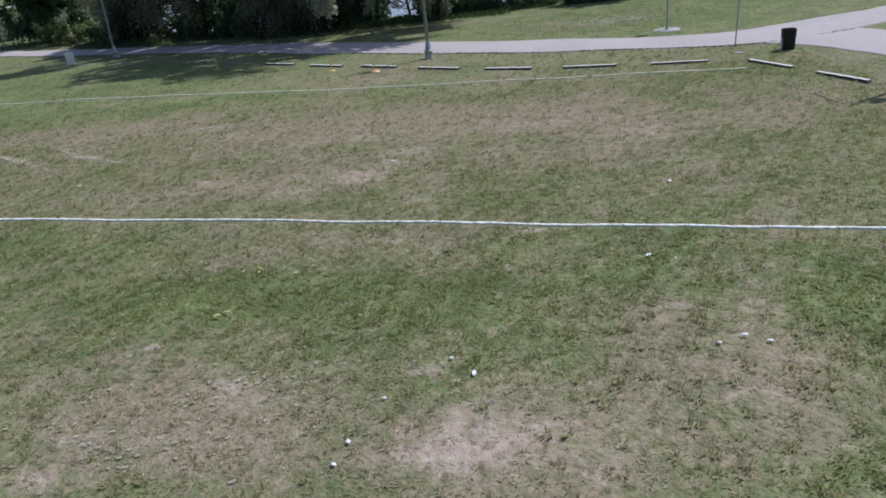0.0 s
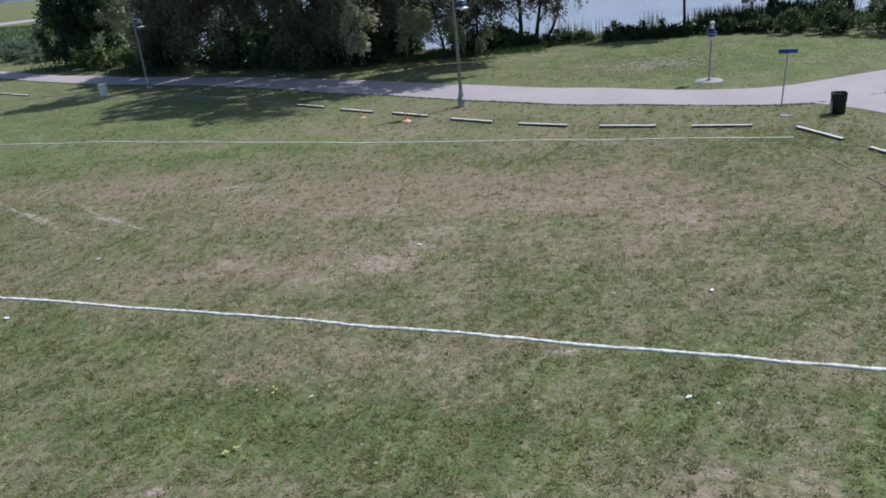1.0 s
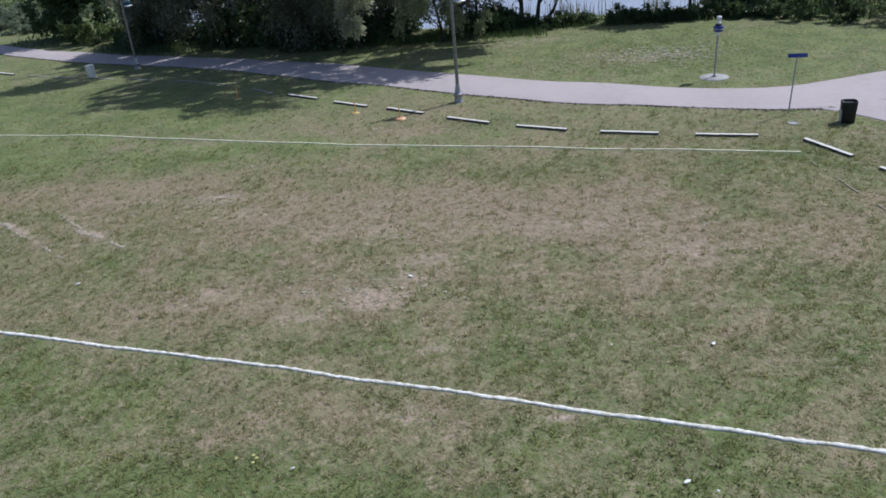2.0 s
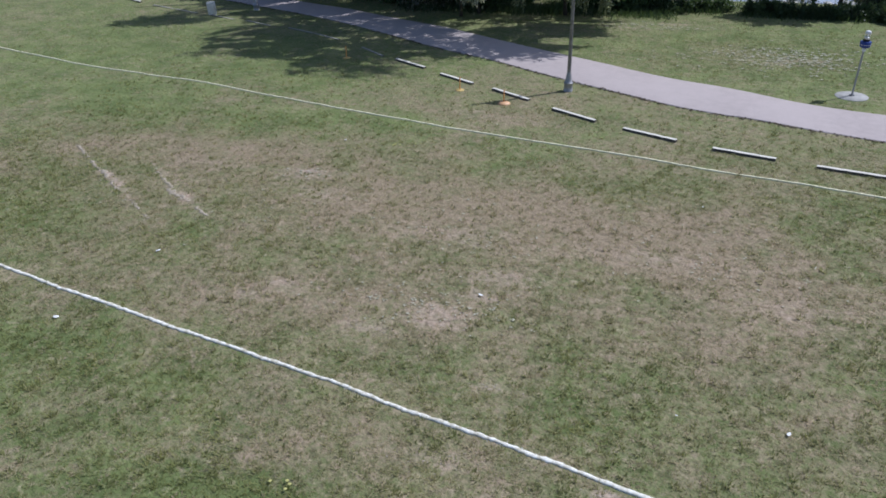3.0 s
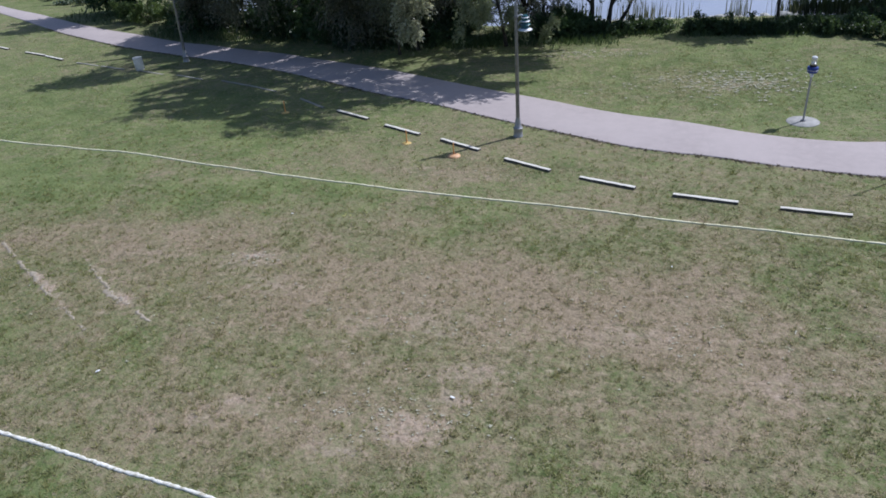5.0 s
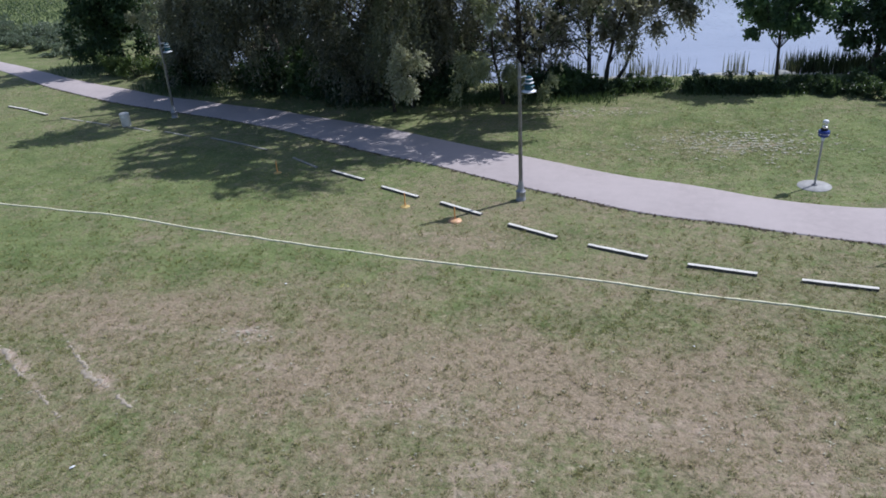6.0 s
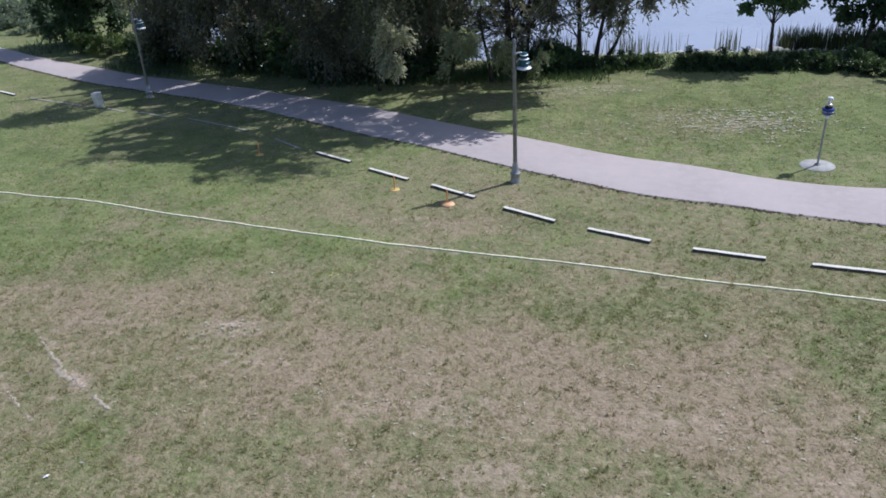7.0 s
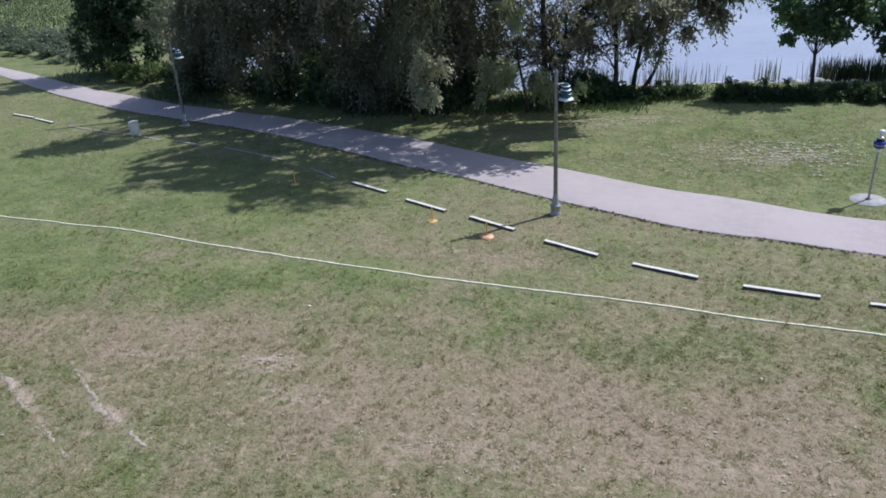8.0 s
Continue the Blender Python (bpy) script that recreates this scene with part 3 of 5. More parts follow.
def tufts():
    n = 700000
    r, a = 82 * rng.random(n), rng.uniform(0, 2 * np.pi, n)
    r = np.where(rng.random(n) < r / (r + 12), r, 90)
    x, y = -2 + r * np.sin(a), 16 + r * np.cos(a)
    some = rng.random(n) < np.clip(0.3 + (y - 2) / 6, 0.3, 1) * np.clip((84 - r) / 25, 0, 1) * (0.12 + 0.88 * coarseness(x, y))
    x, y, r = x[some], y[some], r[some]
    s = np.clip(0.8 + r / 30, 1.1, 1.9)
    wide = 2.2 * (patchy(x, y, 1.3, 3) - 0.5) + 1.4 * (patchy(x, y, 0.6, 4) - 0.5)
    clump = np.clip(0.65 * patchy(x, y, 0.42, 5) + 0.35 * patchy(x, y, 1.0, 6), 0, 1)
    bare, dry = bareness(x, y), dryness(x, y)
    keep = (rng.random(len(x)) > np.clip(0.05 + 1.1 * bare + 0.38 * dry + 0.06 * wide - 1.5 * (clump - 0.5) / s, 0, 0.94)) & ~on_path(x, y) & (y < shore_y(x) - 1.5)
    x, y, s, dry, wide, clump = x[keep], y[keep], s[keep], dry[keep], wide[keep], clump[keep]
    tone = np.clip(dry * 0.95 + 0.05 * wide - 0.3 * (clump - 0.5) / s + 0.15 * coarseness(x, y) * rng.standard_normal(len(x)), 0, 1)
    near_paint = np.minimum(line_gap(x, y, LINE_NEAR) / 0.07, line_gap(x, y, LINE_FAR) / 0.09)
    paint = np.where(near_paint < 1, np.where(y < 26, 0.85, 0.35), 0.0)
    s = np.where(near_paint < 1.6, 0.8, s)
    blades = 3
    n = len(x)
    ang = rng.uniform(0, 2 * np.pi, (n, blades))
    out = rng.uniform(0.0, 0.05, (n, blades)) * s[:, None]
    h = rng.uniform(0.024, 0.058, (n, 1)) * rng.uniform(0.6, 1.2, (n, blades)) * (np.sqrt(s) * (1.0 + 1.0 * (clump - 0.5) / s) * (1 - 0.4 * np.clip(dry, 0, 1)))[:, None]
    lean = rng.uniform(0.9, 2.4, (n, blades)) * h * np.sqrt(s)[:, None]
    wdt = rng.uniform(0.012, 0.022, (n, blades)) * s[:, None]
    bx, by = x[:, None] + out * np.cos(ang), y[:, None] + out * np.sin(ang)
    turn = ang + rng.uniform(-0.9, 0.9, (n, blades))
    cx, cy = -np.sin(turn) * wdt, np.cos(turn) * wdt
    z = ground_z(x, y)[:, None] - 0.005
    tri = np.stack([np.stack([bx - cx, by - cy, z + 0 * bx], -1), np.stack([bx + cx, by + cy, z + 0 * bx], -1), np.stack([bx + lean * np.cos(turn), by + lean * np.sin(turn), z + h], -1)], 2)
    rep = 3 * blades
    v = tri.reshape(-1, 3)
    return v, np.arange(len(v)).reshape(-1, 3), {"tone": np.repeat(tone, rep), "paint": np.repeat(paint, rep)}


def bunches(n, size, height, blades, seed):
    """Coarser bunches of longer blades, some green and upright, some dead and lying, that throw small shadows."""
    r = np.random.default_rng(seed)
    x, y = r.uniform(-26, 14, n), r.uniform(5, 44, n)
    bare, dry = bareness(x, y), dryness(x, y)
    keep = (r.random(n) < coarseness(x, y) * (0.6 + 0.3 * patchy(x, y, 1.1, seed + 1))) & (r.random(n) > 0.9 * bare) & ~on_path(x, y)
    keep &= np.minimum(line_gap(x, y, LINE_NEAR), line_gap(x, y, LINE_FAR)) > 0.16
    x, y, dry = x[keep], y[keep], dry[keep]
    n = len(x)
    s = size * r.uniform(0.55, 1.35, (n, 1))
    dead = r.random((n, 1)) < np.clip(0.3 + 0.4 * dry, 0.15, 0.7)[:, None]
    tone = np.where(dead[:, 0], 0.8, np.clip(0.55 * dry, 0, 0.6)) + 0.1 * r.standard_normal(n)
    ang = r.uniform(0, 2 * np.pi, (n, blades))
    out = s * np.sqrt(r.random((n, blades))) * 0.6
    h = height * s / size * r.uniform(0.5, 1.15, (n, blades)) * np.where(dead, 0.4, 1.0)
    lean = r.uniform(0.3, 0.9, (n, blades)) * s * np.where(dead, 1.1, 0.7)
    wdt = r.uniform(0.07, 0.15, (n, blades)) * s
    turn = ang + r.uniform(-0.8, 0.8, (n, blades))
    bx, by = x[:, None] + out * np.cos(ang), y[:, None] + out * np.sin(ang)
    cx, cy = -np.sin(turn) * wdt, np.cos(turn) * wdt
    z = ground_z(x, y)[:, None] - 0.005 + 0 * bx
    tri = np.stack([np.stack([bx - cx, by - cy, z], -1), np.stack([bx + cx, by + cy, z], -1), np.stack([bx + lean * np.cos(turn), by + lean * np.sin(turn), z + h], -1)], 2)
    v = tri.reshape(-1, 3)
    return v, np.arange(len(v)).reshape(-1, 3), {"tone": np.repeat(np.clip(tone, 0, 1), 3 * blades), "paint": np.zeros(len(v))}


v, f3, at = tufts()
tagged(mesh_ob("lawn_grass", v, f3, M_GRASS, attrs=at), "short mown grass, green and straw coloured", "grass", kind="stuff")
for count, size, height, blades, seed in ((26000, 0.13, 0.1, 14, 31), (70000, 0.06, 0.065, 7, 41)):
    v, f3, at = bunches(count, size, height, blades, seed)
    tagged(mesh_ob("grass_bunches", v, f3, M_GRASS, attrs=at), "coarse bunches of longer grass standing in the thin lawn", "grass", kind="stuff")


# ---- trees and shrubs ----
def leaves(twig_at, twig_dir, twig_len, per_twig, size, droop, spread=0.9):
    """Leaf blades along twigs, as vertices and four-cornered faces."""
    n = len(twig_at)
    t = (np.arange(per_twig) + 0.5) / per_twig
    path = twig_at[:, None] + twig_dir[:, None] * (twig_len[:, None] * t)[..., None]
    path[..., 2] -= droop * (twig_len[:, None] * t) ** 2
    d = twig_dir[:, None] + spread * rng.standard_normal((n, per_twig, 3))
    d[..., 2] -= 0.5 * droop * twig_len[:, None] + 0.25
    d /= np.linalg.norm(d, axis=-1)[..., None]
    side = np.cross(d, rng.standard_normal((n, per_twig, 3)))
    side /= np.linalg.norm(side, axis=-1)[..., None]
    l = size[0] * rng.uniform(0.6, 1.25, (n, per_twig, 1))
    w = size[1] * rng.uniform(0.7, 1.2, (n, per_twig, 1))
    v = np.stack([path, path + d * l * 0.45 + side * w, path + d * l, path + d * l * 0.45 - side * w], 2).reshape(-1, 3)
    return v, np.arange(len(v)).reshape(-1, 4)


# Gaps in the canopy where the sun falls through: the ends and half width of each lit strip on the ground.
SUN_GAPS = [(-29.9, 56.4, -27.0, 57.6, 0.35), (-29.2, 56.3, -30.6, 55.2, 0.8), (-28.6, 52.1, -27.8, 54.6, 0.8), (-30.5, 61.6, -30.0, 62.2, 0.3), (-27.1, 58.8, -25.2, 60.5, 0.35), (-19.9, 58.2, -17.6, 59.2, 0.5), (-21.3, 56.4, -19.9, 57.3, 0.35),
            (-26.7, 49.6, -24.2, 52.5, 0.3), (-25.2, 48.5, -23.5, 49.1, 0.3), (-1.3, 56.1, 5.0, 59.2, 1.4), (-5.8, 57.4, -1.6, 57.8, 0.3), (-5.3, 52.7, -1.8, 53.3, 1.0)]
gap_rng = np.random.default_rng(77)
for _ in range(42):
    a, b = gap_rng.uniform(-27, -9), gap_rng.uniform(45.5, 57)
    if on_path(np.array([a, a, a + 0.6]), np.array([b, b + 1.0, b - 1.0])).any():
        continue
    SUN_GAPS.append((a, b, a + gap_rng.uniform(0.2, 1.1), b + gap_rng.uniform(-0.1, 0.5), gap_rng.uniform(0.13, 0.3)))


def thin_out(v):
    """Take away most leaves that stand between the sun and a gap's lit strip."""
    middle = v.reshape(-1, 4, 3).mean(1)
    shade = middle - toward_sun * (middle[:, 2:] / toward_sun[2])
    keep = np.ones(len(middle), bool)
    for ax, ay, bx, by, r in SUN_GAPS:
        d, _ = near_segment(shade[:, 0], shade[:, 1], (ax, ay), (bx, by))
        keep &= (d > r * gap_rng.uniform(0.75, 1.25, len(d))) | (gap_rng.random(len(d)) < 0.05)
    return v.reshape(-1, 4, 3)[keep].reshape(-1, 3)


def crown_mesh(zones, leaf, density=1.0):
    """Twigs in clumps through each zone: x, y, z, three radii, twigs."""
    vs = []
    for x, y, z, rx, ry, rz, twigs in zones:
        n = int(twigs * density)
        clumps = max(4, n // 38)
        u = rng.standard_normal((clumps, 3))
        u *= (rng.random((clumps, 1)) ** 0.42) / np.linalg.norm(u, axis=1)[:, None]
        pick = rng.integers(0, clumps, n)
        p = u[pick] + rng.standard_normal((n, 3)) * 0.105
        at = np.array((x, y, z)) + p * (rx, ry, rz)
        d = p + 0.6 * rng.standard_normal((n, 3))
        d[:, 2] += leaf["rise"]
        d /= np.linalg.norm(d, axis=1)[:, None]
        length = leaf["twig"] * rng.uniform(0.5, 1.4, n)
        v, _ = leaves(at, d, length, leaf["per"], leaf["size"], leaf["droop"])
        vs.append(v)
    v = np.concatenate(vs)
    v[:, 2] = np.maximum(v[:, 2], 0.05)
    return v, np.arange(len(v)).reshape(-1, 4)


WILLOW = dict(twig=1.25, per=12, size=(0.30, 0.055), droop=0.7, rise=-0.45)
BROAD = dict(twig=0.6, per=9, size=(0.26, 0.095), droop=0.15, rise=0.1)
FEATHER = dict(twig=0.9, per=11, size=(0.34, 0.07), droop=0.45, rise=-0.1)
SAGE = dict(twig=0.55, per=10, size=(0.24, 0.05), droop=0.7, rise=-0.5)
HANG = dict(twig=1.5, per=15, size=(0.21, 0.046), droop=0.85, rise=-0.9)
FINE = dict(twig=0.5, per=9, size=(0.17, 0.05), droop=0.35, rise=-0.1)
SMALL = dict(twig=0.35, per=8, size=(0.14, 0.045), droop=0.1, rise=0.3)


def bend(a, b, sag, n=7, wild=0.04):
    a, b = np.array(a, float), np.array(b, float)
    t = np.linspace(0, 1, n)[:, None]
    p = a + (b - a) * t
    p[:, 2] += sag * np.sin(np.pi * t[:, 0])
    for k in (1, 2, 3):
        p += np.sin(k * np.pi * t) * rng.standard_normal(3) * (1.3, 1.3, 0.4) * wild / k * np.linalg.norm(b - a)
    return p


def tree(base, top, radius, zones, leaf, material, label, crown_label="", density=1.0, fork=0.18, wild=0.025):
    """A tree with a tapered trunk, limbs that reach its clumps of leaves, and a crown."""
    x, y = base
    root = new("tree")
    z0 = float(ground_z(x, y)) - 0.08
    trunk_line = bend((x, y, z0), top, 0.0, 9, wild)
    n = len(trunk_line)
    bm = tube(bmesh.new(), trunk_line, [radius * (1.35 if i == 0 else 1.0) * (1 - 0.82 * i / (n - 1)) for i in range(n)], 10)
    part("trunk", bm, M_BARK, root)
    for zone in zones:
        c = np.array(zone[:3], float)
        share = np.clip((c[2] - 2.0) / max(top[2], 1) * 0.75, fork, 0.85)
        start = trunk_line[int(round(share * (n - 1)))]
        r0 = radius * (1 - 0.82 * share) * 0.6 * min(1.0, max(0.3, zone[6] / 500) ** 0.7)
        limb = bend(start, c + (0, 0, 0.25 * zone[5]), 0.08 * np.linalg.norm(c - start), 7, 0.05)
        bm = tube(bmesh.new(), limb, [max(0.02, r0 * (1 - 0.8 * i / 6)) for i in range(7)], 6)
        for _ in range(5):
            i = rng.integers(3, 7)
            u = rng.standard_normal(3)
            u /= np.linalg.norm(u)
            end = c + u * np.array(zone[3:6]) * 0.85
            tube(bm, bend(limb[i], end, 0.1, 5, 0.06), [max(0.012, 0.3 * r0 * (1 - 0.8 * j / 4)) for j in range(5)], 4)
        part("limb", bm, M_BARK, root)
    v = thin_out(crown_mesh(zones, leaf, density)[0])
    tagged(mesh_ob("crown", v, np.arange(len(v)).reshape(-1, 4), material, root), crown_label)
    return tagged(root, label, "tree")


def clumps(x, y, z, rx, ry, rz, count, n):
    """A broken canopy: long small clumps of leaves with gaps between them."""
    at = rng.uniform(-0.8, 0.8, (n, 3)) * (rx, ry, rz) + (x, y, z)
    return [(*map(float, p), rx * 0.44, ry * 0.17, rz * 0.24, count / n) for p in at]


def shrub(x, y, r, h, leaf, material, label, group, twigs=260, flat=1.0):
    root = new("shrub")
    root.location = (x, y, float(ground_z(x, y)))
    bm = bmesh.new()
    for _ in range(6):
        a = rng.uniform(0, 6.28)
        tip = (0.6 * r * math.cos(a), 0.6 * r * math.sin(a), h * rng.uniform(0.5, 0.8))
        tube(bm, bend((0.1 * math.cos(a), 0.1 * math.sin(a), -0.05), tip, 0.1, 5, 0.05), [0.03, 0.025, 0.02, 0.014, 0.008], 5)
    part("stems", bm, M_BARK, root)
    zones = []
    for _ in range(5):
        a, q = rng.uniform(0, 6.28), rng.uniform(0.15, 0.55) * r
        hh = h * rng.uniform(0.75, 1.05)
        zones.append((q * math.cos(a), q * math.sin(a) * flat, hh * 0.48, 0.55 * r, 0.55 * r * flat, hh * 0.52, twigs / 5))
    v, f = crown_mesh(zones, leaf)
    mesh_ob("foliage", v, f, material, root)
    return tagged(root, label, "shrub", group)


# The willow grove behind the path.
# Clumps above about 10 m are unseen, added to shade lawn, path and grove.
tree((-20.9, 64.4), (-26.2, 64.6, 15.5), 0.42, [*clumps(-24.8, 58.8, 10.9, 2.7, 1.9, 2.0, 480, 9), *clumps(-23.4, 60.4, 13.5, 2.3, 1.8, 2.0, 340, 7), (-28.0, 65.4, 6.4, 2.5, 1.8, 2.6, 1000), (-24.2, 62.9, 6.2, 2.4, 1.8, 3.0, 620), (-19.3, 62.6, 6.9, 2.4, 1.6, 3.0, 800), (-29.2, 66.4, 3.0, 2.2, 1.6, 2.4, 700), (-22.0, 61.0, 8.4, 2.6, 1.2, 1.9, 640), (-25.6, 62.9, 6.3, 1.5, 1.0, 1.8, 360), (-18.0, 63.2, 12.0, 3.0, 1.6, 1.5, 620), (-21.6, 65.2, 11.6, 2.5, 1.6, 1.5, 520), (-13.6, 63.2, 13.0, 3.2, 0.9, 0.7, 170)], WILLOW, M_WILLOW, "tall leaning willow with drooping dark green foliage beside the path", wild=0.015)
tree((-15.0, 63.5), (-14.5, 61, 19), 0.45, [*clumps(-15.5, 58.3, 11, 3.6, 3.2, 3.0, 680, 11), *clumps(-11.8, 58.4, 16, 3.6, 3.0, 2.6, 560, 12), (-14.4, 57.4, 15.5, 1.8, 1.5, 1.4, 260), (-15.0, 56.0, 15.0, 2.5, 0.5, 0.6, 230), (-13.3, 54.7, 15.0, 2.1, 0.42, 0.5, 180), (-12.0, 53.6, 15.0, 1.7, 0.4, 0.5, 140), (-8.6, 53.5, 15.0, 2.4, 0.7, 0.6, 300), (-8.2, 60.8, 13.0, 2.0, 0.9, 0.7, 160), (-15.5, 61.5, 5, 3.5, 2.3, 3.8, 1300), (-12.4, 62.5, 7, 3, 2.5, 4, 1000), *clumps(-16.6, 60.0, 11.5, 2.0, 2.2, 2.4, 380, 7)], WILLOW, M_WILLOW, "tall dark willow with dense hanging foliage")
tree((-10.35, 62.3), (-8.8, 59.5, 20), 0.36, [*clumps(-9.5, 56.3, 17, 4.2, 3.2, 2.6, 600, 13), *clumps(-5, 55, 18, 4.0, 2.8, 2.4, 520, 12), *clumps(-12.4, 57, 12.5, 3.0, 2.8, 2.6, 500, 9), (-8.6, 63, 8, 2.6, 2.2, 4.0, 900), (-10.3, 62.4, 3.8, 2.5, 1.8, 3.0, 700), *clumps(-3.2, 56, 14, 3.2, 2.6, 2.4, 600, 10), *clumps(-8, 55.6, 13, 2.8, 2.4, 2.2, 450, 8)], WILLOW, M_WILLOW, "tall willow with an upright trunk beside the path")
tree((-28.8, 68.2), (-29, 68, 6.0), 0.3, [(-30.0, 68.4, 3.2, 2.0, 1.8, 2.2, 800), (-28.6, 67.4, 5.0, 2.0, 1.8, 2.2, 900), (-25.2, 66.6, 6.3, 2.2, 1.8, 2.2, 700)], WILLOW, M_WILLOW, "low spreading dark willow near the pond")
tree((-12.3, 58.5), (-11.6, 56.2, 5.4), 0.10, [(-10.7, 55.1, 3.3, 0.75, 0.55, 0.75, 290), (-11.2, 55.5, 4.4, 0.85, 0.7, 0.75, 190), (-10.3, 55.1, 2.6, 0.4, 0.35, 0.35, 50), (-10.0, 55.3, 4.0, 0.4, 0.4, 0.5, 60)], SAGE, M_SAGE, "slender sapling with pale sage green drooping leaves in the sun")
tree((-11.2, 59.4), (-10.9, 56.9, 8.6), 0.12, [(-11.5, 56.2, 6.0, 0.9, 0.7, 1.4, 110), (-12.9, 56.9, 6.6, 1.0, 0.8, 1.6, 110), (-10.3, 56.0, 8.0, 0.8, 0.7, 1.0, 60)], HANG, M_HANG, "slender willow with long hanging grey-green strands")
tree((-5.4, 59.9), (-5.8, 57.2, 8.6), 0.11, [(-6.6, 56.1, 4.0, 0.9, 0.7, 1.7, 260), (-7.2, 56.3, 2.6, 0.7, 0.6, 1.0, 120), (-5.0, 57.2, 3.0, 1.1, 0.8, 1.5, 170), (-6.0, 56.5, 6.6, 1.1, 0.8, 1.2, 110), (-3.2, 58.6, 2.2, 1.1, 0.8, 1.2, 130)], SAGE, M_GREY, "slender willow with long hanging grey-green strands")
for x, y, r, h in ((-30.8, 66.4, 1.7, 1.8), (-29.4, 67.2, 2.0, 2.4), (-27.8, 67.0, 1.6, 1.0), (-23.9, 65.8, 1.6, 1.9), (-21.6, 64.2, 2.3, 3.2), (-18.6, 63.2, 2.2, 2.6), (-16.4, 62.2, 1.9, 2.2), (-13.6, 61.9, 2.0, 2.6), (-11.2, 61.6, 1.9, 2.4), (-9.4, 62.8, 1.5, 2.0), (-4.0, 62.4, 1.5, 1.1), (-2.1, 62.6, 1.4, 1.3), (-0.6, 63.6, 1.1, 1.0), (-20, 66.8, 2.6, 3.6), (-22.2, 67.2, 2.1, 3.4), (-17.4, 66.6, 2.2, 3.4), (-15, 66.2, 2.6, 3.4), (-9.6, 65.6, 2.4, 3.2), (-24.0, 68, 2.2, 2.2), (-31.5, 71.5, 1.8, 1.2), (-34.5, 75, 2.2, 2.4), (-30.5, 70.0, 1.9, 4.2)):
    shrub(x, y, r, h, BROAD, M_OAK, "dark leafy understorey bush below the willows", "bushes below the willows", 620)
for x, y, r, h in ((-25.2, 70.2, 2.0, 4.6), (-23.0, 70.0, 2.4, 6.4), (-20.6, 69.4, 2.5, 7.4), (-18.0, 69.0, 2.5, 7.8), (-15.2, 68.6, 2.5, 7.6), (-12.6, 68.2, 2.4, 7.2), (-10.2, 67.8, 2.1, 6.0)):
    shrub(x, y, r, h, FEATHER, M_OAK, "tall dark thicket between the willows and the water", "thickets at the water's edge", 900)
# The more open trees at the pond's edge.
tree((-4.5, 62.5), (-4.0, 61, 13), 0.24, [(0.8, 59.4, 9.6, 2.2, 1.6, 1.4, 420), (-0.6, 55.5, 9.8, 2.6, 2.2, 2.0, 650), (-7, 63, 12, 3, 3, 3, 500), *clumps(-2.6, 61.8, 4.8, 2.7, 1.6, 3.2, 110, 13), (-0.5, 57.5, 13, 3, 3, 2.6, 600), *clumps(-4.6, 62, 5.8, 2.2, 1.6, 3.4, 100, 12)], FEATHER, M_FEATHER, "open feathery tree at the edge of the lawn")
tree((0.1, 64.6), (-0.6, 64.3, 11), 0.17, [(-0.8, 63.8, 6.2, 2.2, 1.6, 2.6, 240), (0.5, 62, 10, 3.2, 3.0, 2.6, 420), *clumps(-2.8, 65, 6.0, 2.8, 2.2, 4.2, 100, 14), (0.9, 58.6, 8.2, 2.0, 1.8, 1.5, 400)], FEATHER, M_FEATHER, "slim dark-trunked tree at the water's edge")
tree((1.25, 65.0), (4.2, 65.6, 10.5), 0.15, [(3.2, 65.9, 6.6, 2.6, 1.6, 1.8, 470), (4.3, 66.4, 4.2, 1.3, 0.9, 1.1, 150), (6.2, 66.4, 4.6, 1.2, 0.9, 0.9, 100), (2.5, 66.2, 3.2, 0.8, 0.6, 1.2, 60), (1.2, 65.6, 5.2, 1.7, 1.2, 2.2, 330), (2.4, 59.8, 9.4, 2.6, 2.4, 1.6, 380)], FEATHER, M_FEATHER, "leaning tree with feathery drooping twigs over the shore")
tree((2.0, 65.8), (5.0, 67.4, 9.1), 0.12, [(4.4, 67.2, 6.8, 2.3, 1.5, 1.0, 380), (7.3, 67.2, 6.4, 1.7, 1.2, 0.75, 260), (6.3, 67.4, 5.0, 1.0, 0.7, 0.9, 90), (2.5, 67.4, 6.1, 1.4, 1.0, 0.9, 140)], FEATHER, M_FRESH, "slender tree with fresh green drooping leaves over the shore", fork=0.4)
tree((12.4, 64.6), (12.3, 64.5, 8.9), 0.12, [*clumps(12.26, 64.41, 5.56, 2.8, 1.6, 1.6, 600, 21), *clumps(12.07, 64.5, 7.86, 2.6, 1.6, 1.7, 480, 15), (11.21, 64.03, 3.94, 1.15, 1.0, 0.8, 190), (13.51, 64.31, 4.13, 1.2, 1.0, 0.8, 190), (12.26, 64.22, 4.03, 1.4, 1.2, 0.8, 210), (14.75, 64.41, 5.66, 1.35, 1.2, 0.95, 120), (10.06, 64.22, 5.76, 1.05, 1.0, 0.85, 140)], BROAD, M_POND_TREE, "small broad-leaved tree with a slim trunk by the pond", fork=0.3, wild=0.006)
tree((19.5, 68.0), (19.5, 68, 10), 0.2, [(18.9, 67.3, 4.6, 2.8, 2.4, 2.6, 1300), (20.5, 68, 8, 3.4, 3.2, 2.6, 1000), (20.4, 66.9, 3.6, 2.4, 2.0, 1.4, 700)], BROAD, M_OAK, "dark dense broad-leaved tree by the pond")
